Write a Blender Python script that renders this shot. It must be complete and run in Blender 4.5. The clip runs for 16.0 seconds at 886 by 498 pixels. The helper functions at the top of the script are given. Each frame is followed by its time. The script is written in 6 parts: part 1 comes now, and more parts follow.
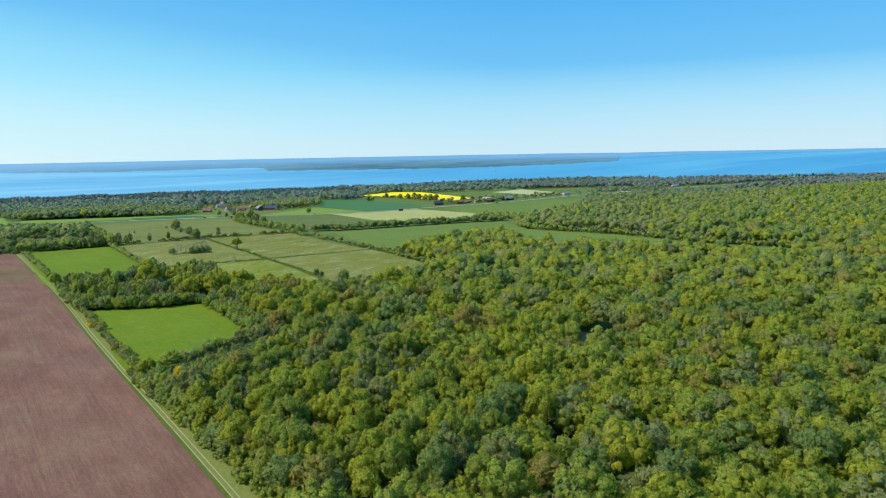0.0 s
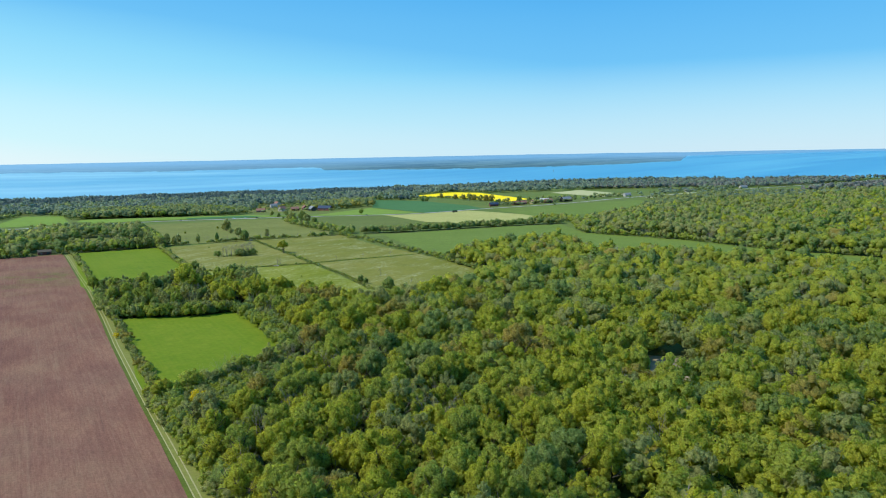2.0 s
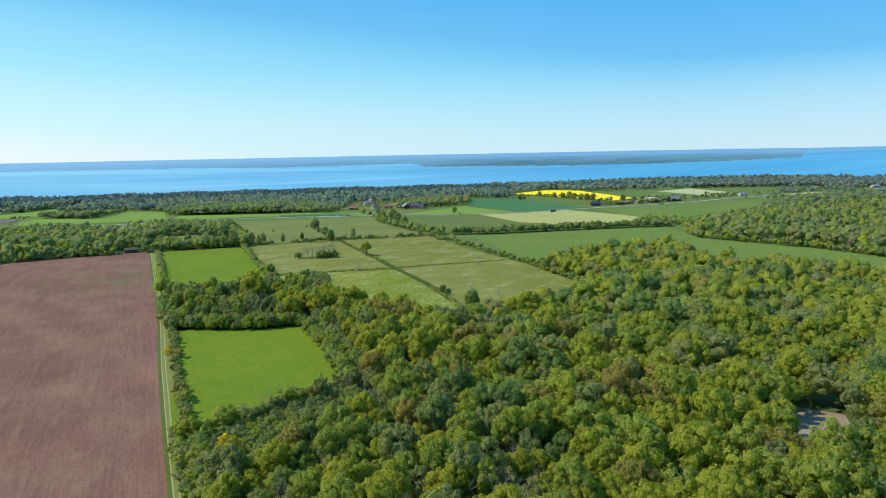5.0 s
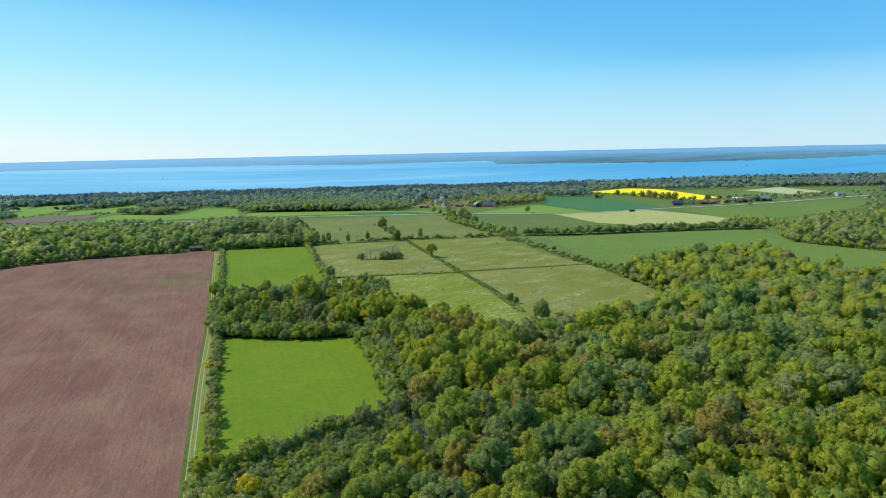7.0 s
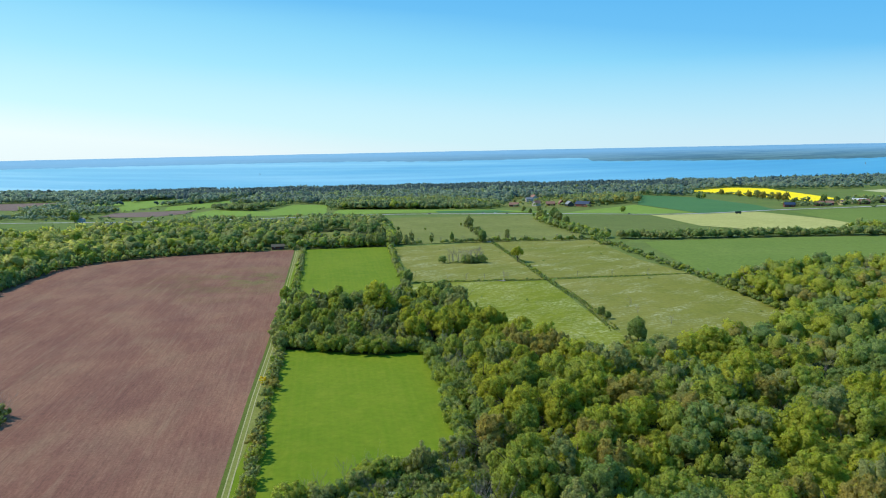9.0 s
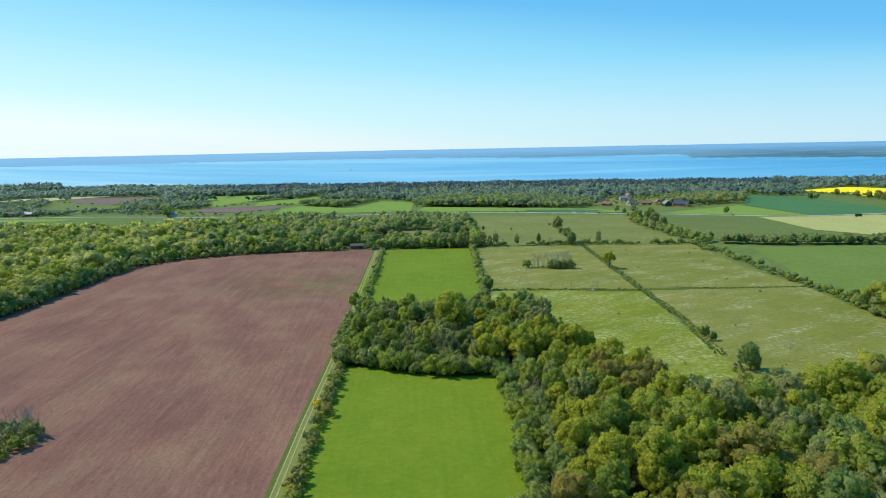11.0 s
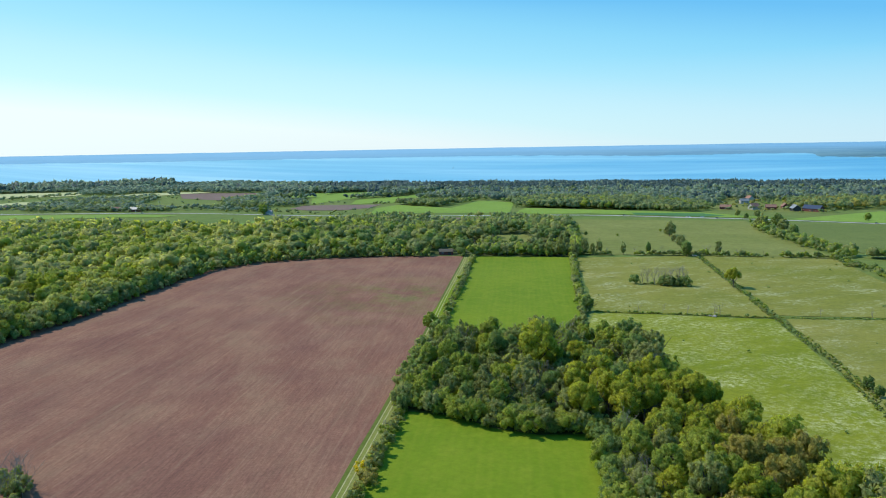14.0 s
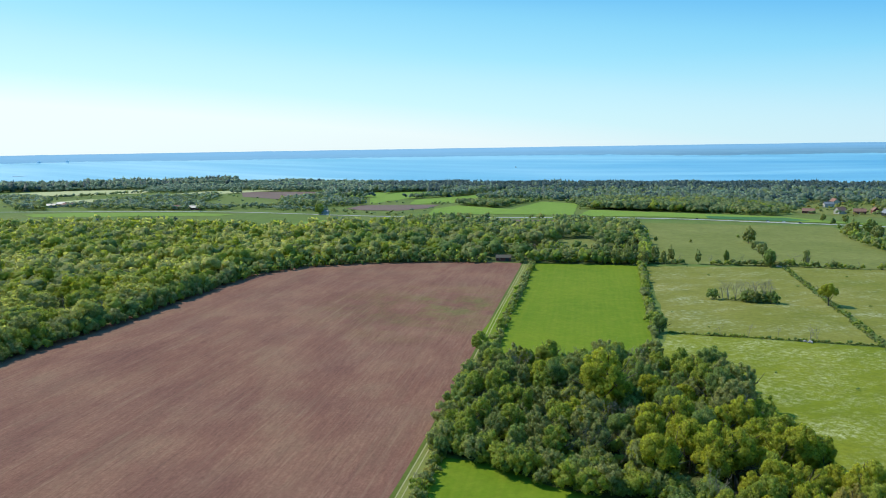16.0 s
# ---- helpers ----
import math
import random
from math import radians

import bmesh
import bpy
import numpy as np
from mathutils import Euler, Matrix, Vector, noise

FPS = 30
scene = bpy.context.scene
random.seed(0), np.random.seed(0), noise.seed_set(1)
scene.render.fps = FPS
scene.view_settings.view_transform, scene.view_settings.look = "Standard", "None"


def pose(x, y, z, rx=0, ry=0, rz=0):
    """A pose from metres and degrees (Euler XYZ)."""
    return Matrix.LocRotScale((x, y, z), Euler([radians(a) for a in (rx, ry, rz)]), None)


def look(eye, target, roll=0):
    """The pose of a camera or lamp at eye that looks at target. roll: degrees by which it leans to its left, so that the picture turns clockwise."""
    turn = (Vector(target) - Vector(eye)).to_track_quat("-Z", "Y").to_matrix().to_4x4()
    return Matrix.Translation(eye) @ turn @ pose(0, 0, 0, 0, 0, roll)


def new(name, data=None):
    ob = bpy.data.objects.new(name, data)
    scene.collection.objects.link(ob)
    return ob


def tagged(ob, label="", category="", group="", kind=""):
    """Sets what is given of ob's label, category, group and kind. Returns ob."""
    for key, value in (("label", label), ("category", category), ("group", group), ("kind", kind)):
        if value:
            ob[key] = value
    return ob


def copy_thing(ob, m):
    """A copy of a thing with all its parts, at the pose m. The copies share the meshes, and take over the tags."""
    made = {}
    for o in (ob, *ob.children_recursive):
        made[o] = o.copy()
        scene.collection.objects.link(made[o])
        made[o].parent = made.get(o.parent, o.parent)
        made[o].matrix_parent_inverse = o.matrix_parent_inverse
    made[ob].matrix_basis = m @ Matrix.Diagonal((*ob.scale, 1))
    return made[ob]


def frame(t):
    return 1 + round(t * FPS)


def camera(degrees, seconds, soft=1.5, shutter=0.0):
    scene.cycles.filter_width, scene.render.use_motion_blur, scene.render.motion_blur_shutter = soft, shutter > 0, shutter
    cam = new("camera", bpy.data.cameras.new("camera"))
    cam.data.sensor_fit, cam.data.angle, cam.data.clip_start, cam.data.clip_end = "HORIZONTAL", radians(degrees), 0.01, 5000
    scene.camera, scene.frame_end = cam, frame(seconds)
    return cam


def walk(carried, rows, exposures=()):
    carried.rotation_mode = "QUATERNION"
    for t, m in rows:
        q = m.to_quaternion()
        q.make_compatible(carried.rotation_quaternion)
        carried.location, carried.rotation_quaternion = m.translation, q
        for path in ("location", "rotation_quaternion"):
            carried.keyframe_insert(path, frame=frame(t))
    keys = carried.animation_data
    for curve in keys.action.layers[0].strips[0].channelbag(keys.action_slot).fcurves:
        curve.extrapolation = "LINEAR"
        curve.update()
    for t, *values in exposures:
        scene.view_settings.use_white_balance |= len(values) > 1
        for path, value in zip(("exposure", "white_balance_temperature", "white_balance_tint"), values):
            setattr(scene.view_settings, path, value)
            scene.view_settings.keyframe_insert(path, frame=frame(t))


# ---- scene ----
cam = camera(61.88, 16.0, soft=1.0)
PATH = [
    (0, (0.00, 0.00, 100.00), (-0.00, 99.16, 87.10), -1.07),
    (0.5, (0.68, 9.84, 100.04), (-1.05, 108.99, 87.15), -1.07),
    (1, (1.69, 19.88, 100.09), (-1.97, 118.99, 87.24), -1.08),
    (1.5, (2.72, 30.14, 100.15), (-2.86, 129.16, 87.33), -1.10),
    (2, (3.75, 40.59, 100.20), (-3.93, 139.47, 87.38), -1.08),
    (2.5, (4.59, 51.03, 100.24), (-5.09, 149.73, 87.41), -1.11),
    (3, (4.88, 61.49, 100.23), (-6.78, 159.97, 87.39), -1.09),
    (3.5, (5.04, 71.96, 100.25), (-8.73, 170.17, 87.39), -1.11),
    (4, (4.97, 82.68, 100.25), (-11.21, 180.52, 87.33), -1.12),
    (6.5, (0.60, 135.02, 99.17), (-27.44, 230.10, 85.99), -1.21),
    (7, (-0.72, 145.37, 99.06), (-31.33, 239.65, 85.85), -1.22),
    (7.5, (-2.38, 155.50, 99.17), (-35.74, 248.83, 85.88), -1.19),
    (8, (-4.23, 165.63, 99.45), (-40.38, 257.91, 86.11), -1.14),
    (8.5, (-6.24, 175.71, 99.56), (-45.19, 266.83, 86.16), -1.15),
    (9, (-8.68, 185.83, 99.65), (-50.84, 275.50, 86.22), -1.18),
    (9.5, (-11.47, 195.96, 99.62), (-56.75, 284.09, 86.10), -1.14),
    (10, (-14.72, 205.99, 99.53), (-63.16, 292.41, 85.95), -1.17),
    (12.5, (-34.55, 255.60, 100.23), (-92.52, 335.90, 86.36), -1.05),
    (13, (-39.40, 265.37, 100.28), (-99.55, 344.04, 86.43), -1.06),
    (13.5, (-44.85, 275.01, 100.16), (-106.94, 352.17, 86.32), -1.06),
    (14, (-50.68, 284.60, 99.99), (-114.81, 360.06, 86.16), -1.00),
    (14.5, (-56.66, 294.02, 99.82), (-122.67, 367.85, 85.97), -1.01),
    (15, (-62.77, 303.30, 99.64), (-130.49, 375.57, 85.84), -0.96),
    (15.5, (-69.07, 312.47, 99.57), (-138.11, 383.48, 85.77), -0.95),
    (16, (-75.68, 321.46, 99.58), (-146.02, 391.18, 85.74), -0.91),
]
walk(cam, [(t, look(eye, target, roll)) for t, eye, target, roll in PATH])

# ---------------------------------------------------------------- light
SUN_AZ, SUN_EL = radians(106.0), radians(46.0)      # to the left of +y, above the horizon
to_sun = Vector((-math.sin(SUN_AZ) * math.cos(SUN_EL), math.cos(SUN_AZ) * math.cos(SUN_EL), math.sin(SUN_EL)))
sun = new("sun", bpy.data.lights.new("sun", "SUN"))
sun.data.energy, sun.data.angle, sun.data.color = 4.6, radians(0.53), (1.0, 0.93, 0.80)
sun.matrix_world = look(to_sun * 500, (0, 0, 0))
world = bpy.data.worlds.new("sky")
scene.world = world
world.use_nodes = True
wn = world.node_tree
wn.nodes.clear()
sky = wn.nodes.new("ShaderNodeTexSky")
sky.sky_type, sky.sun_disc = "NISHITA", False
sky.sun_elevation, sky.sun_rotation = SUN_EL, -SUN_AZ
sky.altitude, sky.air_density, sky.dust_density, sky.ozone_density = 100, 1.0, 0.6, 2.5
wbg = wn.nodes.new("ShaderNodeBackground")
wbg.inputs["Strength"].default_value = 0.11
wout = wn.nodes.new("ShaderNodeOutputWorld")


def wmath(op, a, b=0.0):
    node = wn.nodes.new("ShaderNodeMath")
    node.operation = op
    for k, value in enumerate((a, b)):
        if isinstance(value, bpy.types.NodeSocket):
            wn.links.new(value, node.inputs[k])
        else:
            node.inputs[k].default_value = value
    return node.outputs[0]


# clear northern air: deep blue above, paler towards the horizon and towards the sun
over = wn.nodes.new("ShaderNodeTexCoord").outputs["Generated"]
split = wn.nodes.new("ShaderNodeSeparateXYZ")
wn.links.new(over, split.inputs[0])
rise = wmath("MAXIMUM", split.outputs[2], 0.0)
haze = wmath("MULTIPLY", wmath("MAXIMUM", wmath("SUBTRACT", 1.0, wmath("DIVIDE", rise, 0.24)), 0.0), 0.75)
sunward = wmath("ADD", wmath("MULTIPLY", split.outputs[0], -math.sin(SUN_AZ)), wmath("MULTIPLY", split.outputs[1], math.cos(SUN_AZ)))
pale = wmath("ADD", haze, wmath("MULTIPLY", wmath("ADD", wmath("MAXIMUM", sunward, -0.36), 0.27), 0.38))
pale = wmath("SUBTRACT", pale, wmath("MULTIPLY", wmath("MAXIMUM", wmath("SUBTRACT", rise, 0.17), 0.0), 1.0))
tone = wn.nodes.new("ShaderNodeValToRGB")
stops = ((0.0, (0.070, 0.375, 0.78, 1)), (0.13, (0.082, 0.430, 0.85, 1)), (0.36, (0.13, 0.505, 0.88, 1)), (0.5, (0.235, 0.65, 0.92, 1)), (0.66, (0.345, 0.76, 0.95, 1)), (0.76, (0.46, 0.83, 0.97, 1)),
         (0.88, (0.56, 0.91, 0.98, 1)), (1.0, (0.84, 0.98, 0.99, 1)))
for k, (at, col) in enumerate(stops):
    stop = tone.color_ramp.elements[k] if k < 2 else tone.color_ramp.elements.new(at)
    stop.position, stop.color = at, col
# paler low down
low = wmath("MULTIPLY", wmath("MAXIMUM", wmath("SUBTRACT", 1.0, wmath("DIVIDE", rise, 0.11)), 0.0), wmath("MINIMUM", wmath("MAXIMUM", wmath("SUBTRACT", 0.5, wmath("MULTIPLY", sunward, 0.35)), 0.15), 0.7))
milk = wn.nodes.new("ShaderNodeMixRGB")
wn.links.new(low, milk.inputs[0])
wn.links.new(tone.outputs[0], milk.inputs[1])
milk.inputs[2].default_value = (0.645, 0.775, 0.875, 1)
gain = wn.nodes.new("ShaderNodeVectorMath")
gain.operation = "SCALE"
gain.inputs["Scale"].default_value = 10.0
blend = wn.nodes.new("ShaderNodeMixRGB")
blend.inputs[0].default_value = 0.9
wn.links.new(pale, tone.inputs[0])
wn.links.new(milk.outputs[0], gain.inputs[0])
wn.links.new(sky.outputs[0], blend.inputs[1])
wn.links.new(gain.outputs[0], blend.inputs[2])
wn.links.new(blend.outputs[0], wbg.inputs[0])
wn.links.new(wbg.outputs[0], wout.inputs[0])


# ---------------------------------------------------------------- materials
class Nodes:
    """A short way to write node trees."""

    def __init__(self, name):
        self.mat = bpy.data.materials.new(name)
        self.mat.use_nodes = True
        self.t = self.mat.node_tree
        self.t.nodes.clear()

    def n(self, kind, ins=None, **props):
        node = self.t.nodes.new("ShaderNode" + kind)
        if "operation" in props:
            node.operation = props["operation"]
        if "use_clamp" in props:
            node.use_clamp = props["use_clamp"]
        if "blend_type" in props:
            node.blend_type = props["blend_type"]
        if "attribute_name" in props:
            node.attribute_name = props["attribute_name"]
        if "vector_type" in props:
            node.vector_type = props["vector_type"]
        for key, value in (ins or {}).items():
            if isinstance(value, bpy.types.NodeSocket):
                self.t.links.new(value, node.inputs[key])
            else:
                node.inputs[key].default_value = value
        return node

    def math(self, op, a, b=0.0, clamp=False):
        return self.n("Math", {0: a, 1: b}, operation=op, use_clamp=clamp).outputs[0]

    def mix(self, f, a, b, mode="MIX"):
        return self.n("MixRGB", {0: f, 1: a, 2: b}, blend_type=mode).outputs[0]

    def pos(self):
        return self.n("NewGeometry").outputs["Position"]

    def noise(self, vec, scale, detail=3.0, rough=0.55):
        return self.n("TexNoise", {"Vector": vec, "Scale": scale, "Detail": detail, "Roughness": rough}).outputs[0]

    def step(self, v, lo, hi):
        return self.n("MapRange", {0: v, 1: lo, 2: hi}).outputs[0]

    def along(self, vec, d):
        return self.n("VectorMath", {0: vec, 1: (d[0], d[1], 0.0)}, operation="DOT_PRODUCT").outputs["Value"]

    def drawn(self, vec, d, sx, sy):
        """Coordinates stretched along a direction."""
        return self.n("CombineXYZ", {0: self.math("MULTIPLY", self.along(vec, d), sx), 1: self.math("MULTIPLY", self.along(vec, (-d[1], d[0])), sy)}).outputs[0]

    def bump(self, h, strength, dist):
        return self.n("Bump", {"Height": h, "Strength": strength, "Distance": dist}).outputs[0]

    def out(self, shader):
        o = self.n("OutputMaterial")
        self.t.links.new(shader, o.inputs[0])
        return self.mat

    def solid(self, color, rough=0.9, spec=0.2, normal=None, metal=0.0):
        ins = {"Base Color": color, "Roughness": rough, "Specular IOR Level": spec, "Metallic": metal}
        if normal is not None:
            ins["Normal"] = normal
        return self.out(self.n("BsdfPrincipled", ins).outputs[0])


def rgb(r, g, b):
    return (r, g, b, 1.0)


def ground_mat(name, a, b, c, patch=0.012, grain=0.5, rows=None, pitch=3.0, row_mix=0.35, flowers=None, flower_at=0.62, relief=0.25, rough=1.0):
    """Soil or sward: colours a and b in broad drifts, c in fine grain, rows of the drill or mower along a direction, flowers in patches."""
    m = Nodes(name)
    p = m.pos()
    big = m.noise(p, patch, 4.0, 0.6)
    mid = m.noise(p, patch * 7, 4.0, 0.6)
    fine = m.noise(p, grain, 5.0, 0.7)
    col = m.mix(m.step(big, 0.35, 0.65), a, b)
    col = m.mix(m.math("MULTIPLY", m.step(mid, 0.45, 0.75), 0.5), col, c)
    if rows:
        wob = m.math("MULTIPLY", m.noise(p, 0.02, 2.0), 6.0)
        u = m.math("ADD", m.along(p, (rows[1], -rows[0])), wob)
        s = m.math("SINE", m.math("MULTIPLY", u, 6.2832 / pitch))
        s2 = m.math("SINE", m.math("MULTIPLY", u, 6.2832 / (pitch * 7.3)))
        # broken streaks: noise drawn out along the rows
        streak = m.noise(m.drawn(p, rows, 0.012, 0.35), 1.0, 4.0, 0.6)
        s = m.math("MULTIPLY", m.math("ADD", m.math("MULTIPLY", s, 0.5), m.math("MULTIPLY", s2, 0.5)), 0.25)
        s = m.math("ADD", m.step(streak, 0.3, 0.7), s)
        col = m.mix(m.math("MULTIPLY", s, row_mix, True), col, c)
    if flowers:
        fl = m.noise(m.drawn(p, (0.42, 0.9), 0.022, 0.05), 1.0, 6.0, 0.75)
        spot = m.noise(p, 0.34, 5.0, 0.85)
        f = m.math("MULTIPLY", m.step(fl, flower_at - 0.08, flower_at + 0.14), m.step(spot, 0.47, 0.60))
        col = m.mix(m.math("MULTIPLY", f, 0.62), col, flowers)
    tuft = m.noise(p, grain * 0.45, 4.0, 0.75)
    col = m.mix(m.math("MULTIPLY", m.step(tuft, 0.60, 0.72), 0.45 * rough), col, m.mix(1.0, col, rgb(0.55, 0.62, 0.5), "MULTIPLY"))
    col = m.mix(0.2 + 0.35 * rough, col, m.mix(m.step(fine, 0.25, 0.75), rgb(0.35, 0.35, 0.35), rgb(1, 1, 1)), "MULTIPLY")
    lift = 1.12 + 0.18 * rough
    col = m.mix(1.0, col, rgb(lift, lift, lift), "MULTIPLY")
    return m.solid(col, 0.95, 0.12, m.bump(fine, 0.6, relief))


ALONG = (-0.5616, 0.8274)                       # the way the farm track runs

M_LAND = ground_mat("rough_grassland", rgb(0.10, 0.15, 0.03), rgb(0.13, 0.16, 0.04), rgb(0.08, 0.10, 0.03), 0.006, 0.15)
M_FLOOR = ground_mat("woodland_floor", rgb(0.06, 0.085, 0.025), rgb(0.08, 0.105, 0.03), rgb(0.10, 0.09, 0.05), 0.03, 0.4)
M_WHEAT = ground_mat("young_crop", rgb(0.092, 0.156, 0.006), rgb(0.120, 0.178, 0.008), rgb(0.172, 0.208, 0.016), 0.014, 0.35, ALONG, 3.2, 0.36, relief=0.15, rough=0.5)
M_PASTURE = ground_mat("pasture", rgb(0.145, 0.155, 0.022), rgb(0.194, 0.184, 0.040), rgb(0.106, 0.122, 0.018), 0.008, 0.38, None, flowers=rgb(0.52, 0.53, 0.36), flower_at=0.555)
M_LUSH = ground_mat("lush_pasture", rgb(0.130, 0.162, 0.009), rgb(0.176, 0.190, 0.016), rgb(0.098, 0.126, 0.009), 0.010, 0.38, None, flowers=rgb(0.52, 0.52, 0.30), flower_at=0.51)
M_ROUGH = ground_mat("rough_pasture", rgb(0.148, 0.163, 0.038), rgb(0.184, 0.192, 0.052), rgb(0.100, 0.122, 0.029), 0.011, 0.2, (0.93, 0.37), 9.0, 0.3)
M_CROP = ground_mat("even_green_crop", rgb(0.119, 0.172, 0.030), rgb(0.138, 0.188, 0.036), rgb(0.099, 0.150, 0.026), 0.01, 0.3, (0.93, 0.37), 12.0, 0.2)
M_DEEP = ground_mat("blue_green_cereal", rgb(0.055, 0.145, 0.050), rgb(0.065, 0.155, 0.052), rgb(0.05, 0.125, 0.042), 0.008, 0.3, (0.6, -0.8), 12.0, 0.2)
M_BRIGHT = ground_mat("bright_meadow", rgb(0.147, 0.230, 0.035), rgb(0.168, 0.250, 0.04), rgb(0.12, 0.19, 0.03), 0.008, 0.3)
M_DARK = ground_mat("dull_green_field", rgb(0.104, 0.135, 0.033), rgb(0.124, 0.15, 0.038), rgb(0.087, 0.11, 0.028), 0.01, 0.3)
M_PALE = ground_mat("mown_pale_grass", rgb(0.355, 0.34, 0.115), rgb(0.395, 0.37, 0.135), rgb(0.265, 0.28, 0.08), 0.008, 0.3, (0.80, -0.60), 14.0, 0.5)
M_STRAW = ground_mat("straw_pale_field", rgb(0.40, 0.39, 0.20), rgb(0.36, 0.37, 0.18), rgb(0.30, 0.31, 0.14), 0.006, 0.3)
M_RAPE = ground_mat("flowering_rapeseed", rgb(0.86, 0.66, 0.01), rgb(0.80, 0.60, 0.01), rgb(0.72, 0.58, 0.02), 0.02, 0.4)
M_FARSOIL = ground_mat("far_bare_soil", rgb(0.15, 0.10, 0.085), rgb(0.17, 0.12, 0.10), rgb(0.12, 0.09, 0.07), 0.01, 0.3)
M_VERGE = ground_mat("verge_grass", rgb(0.075, 0.105, 0.016), rgb(0.092, 0.120, 0.020), rgb(0.12, 0.13, 0.032), 0.05, 0.6)
M_TRACKSIDE = ground_mat("dry_trackside_grass", rgb(0.175, 0.185, 0.045), rgb(0.150, 0.175, 0.036), rgb(0.21, 0.20, 0.075), 0.09, 0.6)
M_RUT = ground_mat("dry_wheel_rut", rgb(0.33, 0.305, 0.155), rgb(0.29, 0.275, 0.13), rgb(0.23, 0.235, 0.085), 0.06, 0.9)
M_BRASH = ground_mat("brown_brash", rgb(0.26, 0.20, 0.13), rgb(0.30, 0.24, 0.16), rgb(0.16, 0.13, 0.08), 0.12, 0.8)
M_ASPHALT = ground_mat("worn_grey_asphalt", rgb(0.36, 0.36, 0.35), rgb(0.40, 0.40, 0.39), rgb(0.30, 0.30, 0.30), 0.03, 0.5)
M_GRAVEL = ground_mat("gravel", rgb(0.34, 0.32, 0.24), rgb(0.38, 0.35, 0.28), rgb(0.28, 0.27, 0.2), 0.03, 0.5)


def soil_mat():
    """Harrowed reddish-brown soil with streaks along the track and a thin green flush where seedlings have come up."""
    m = Nodes("harrowed_soil")
    p = m.pos()
    rot, fine_rot = m.drawn(p, ALONG, 0.020, 0.055), m.drawn(p, ALONG, 0.045, 0.55)
    big, streak, thin = m.noise(p, 0.009, 4.0, 0.6), m.noise(rot, 1.0, 5.0, 0.65), m.noise(fine_rot, 1.0, 4.0, 0.65)
    clod = m.noise(p, 0.8, 6.0, 0.8)
    lump = m.noise(m.drawn(p, ALONG, 0.18, 1.3), 1.0, 4.0, 0.7)
    col = m.mix(m.step(big, 0.35, 0.65), rgb(0.235, 0.128, 0.088), rgb(0.27, 0.158, 0.108))
    col = m.mix(m.math("MULTIPLY", m.step(streak, 0.45, 0.7), 0.6), col, rgb(0.32, 0.21, 0.135))
    col = m.mix(m.math("MULTIPLY", m.step(streak, 0.5, 0.3), 0.45), col, rgb(0.185, 0.095, 0.072))
    col = m.mix(m.math("MULTIPLY", m.step(thin, 0.52, 0.70), 0.35), col, rgb(0.33, 0.22, 0.145))
    col = m.mix(m.math("MULTIPLY", m.step(thin, 0.46, 0.32), 0.4), col, rgb(0.17, 0.09, 0.07))
    off = m.n("VectorMath", {0: p, 1: (-395.0, 640.0, 0.0)}, operation="SUBTRACT").outputs[0]
    far = m.n("VectorMath", {0: off}, operation="LENGTH").outputs["Value"]
    flush = m.math("MULTIPLY", m.step(far, 95.0, 10.0), m.step(m.noise(p, 0.035, 4.0, 0.7), 0.42, 0.68))
    col = m.mix(m.math("MULTIPLY", flush, 0.8), col, rgb(0.17, 0.22, 0.055))
    col = m.mix(0.75, col, m.mix(m.step(clod, 0.3, 0.7), rgb(0.58, 0.58, 0.58), rgb(1.12, 1.12, 1.12)), "MULTIPLY")
    col = m.mix(0.42, col, m.mix(m.step(lump, 0.32, 0.68), rgb(0.62, 0.60, 0.60), rgb(1.3, 1.3, 1.3)), "MULTIPLY")
    col = m.mix(1.0, col, rgb(0.90, 0.77, 0.785), "MULTIPLY")
    damp = m.noise(p, 0.021, 5.0, 0.6)
    col = m.mix(1.0, col, m.mix(m.step(damp, 0.36, 0.62), rgb(0.90, 0.90, 0.92), rgb(1.05, 1.06, 1.02)), "MULTIPLY")
    drill = m.noise(m.drawn(p, ALONG, 0.007, 1.0), 1.0, 4.0, 0.7)
    col = m.mix(m.math("MULTIPLY", m.step(m.noise(m.drawn(p, ALONG, 0.020, 0.042), 1.0, 5.0, 0.7), 0.5, 0.74), 0.2), col, rgb(0.22, 0.19, 0.11))
    col = m.mix(0.22, col, m.mix(m.step(drill, 0.36, 0.62), rgb(0.66, 0.66, 0.70), rgb(1.22, 1.20, 1.16)), "MULTIPLY")
    line = m.noise(m.drawn(p, ALONG, 0.011, 0.48), 1.0, 3.0, 0.8)
    col = m.mix(m.math("MULTIPLY", m.step(line, 0.61, 0.68), 0.36), col, rgb(0.115, 0.062, 0.048))
    ridge = m.noise(m.drawn(p, ALONG, 0.010, 0.30), 1.0, 4.0, 0.75)
    col = m.mix(m.math("MULTIPLY", m.step(ridge, 0.54, 0.76), 0.26), col, rgb(0.33, 0.235, 0.145))
    h = m.math("ADD", m.math("MULTIPLY", clod, 0.6), m.math("MULTIPLY", thin, 0.4))
    return m.solid(col, 0.95, 0.1, m.bump(h, 0.8, 0.35))


M_SOIL = soil_mat()


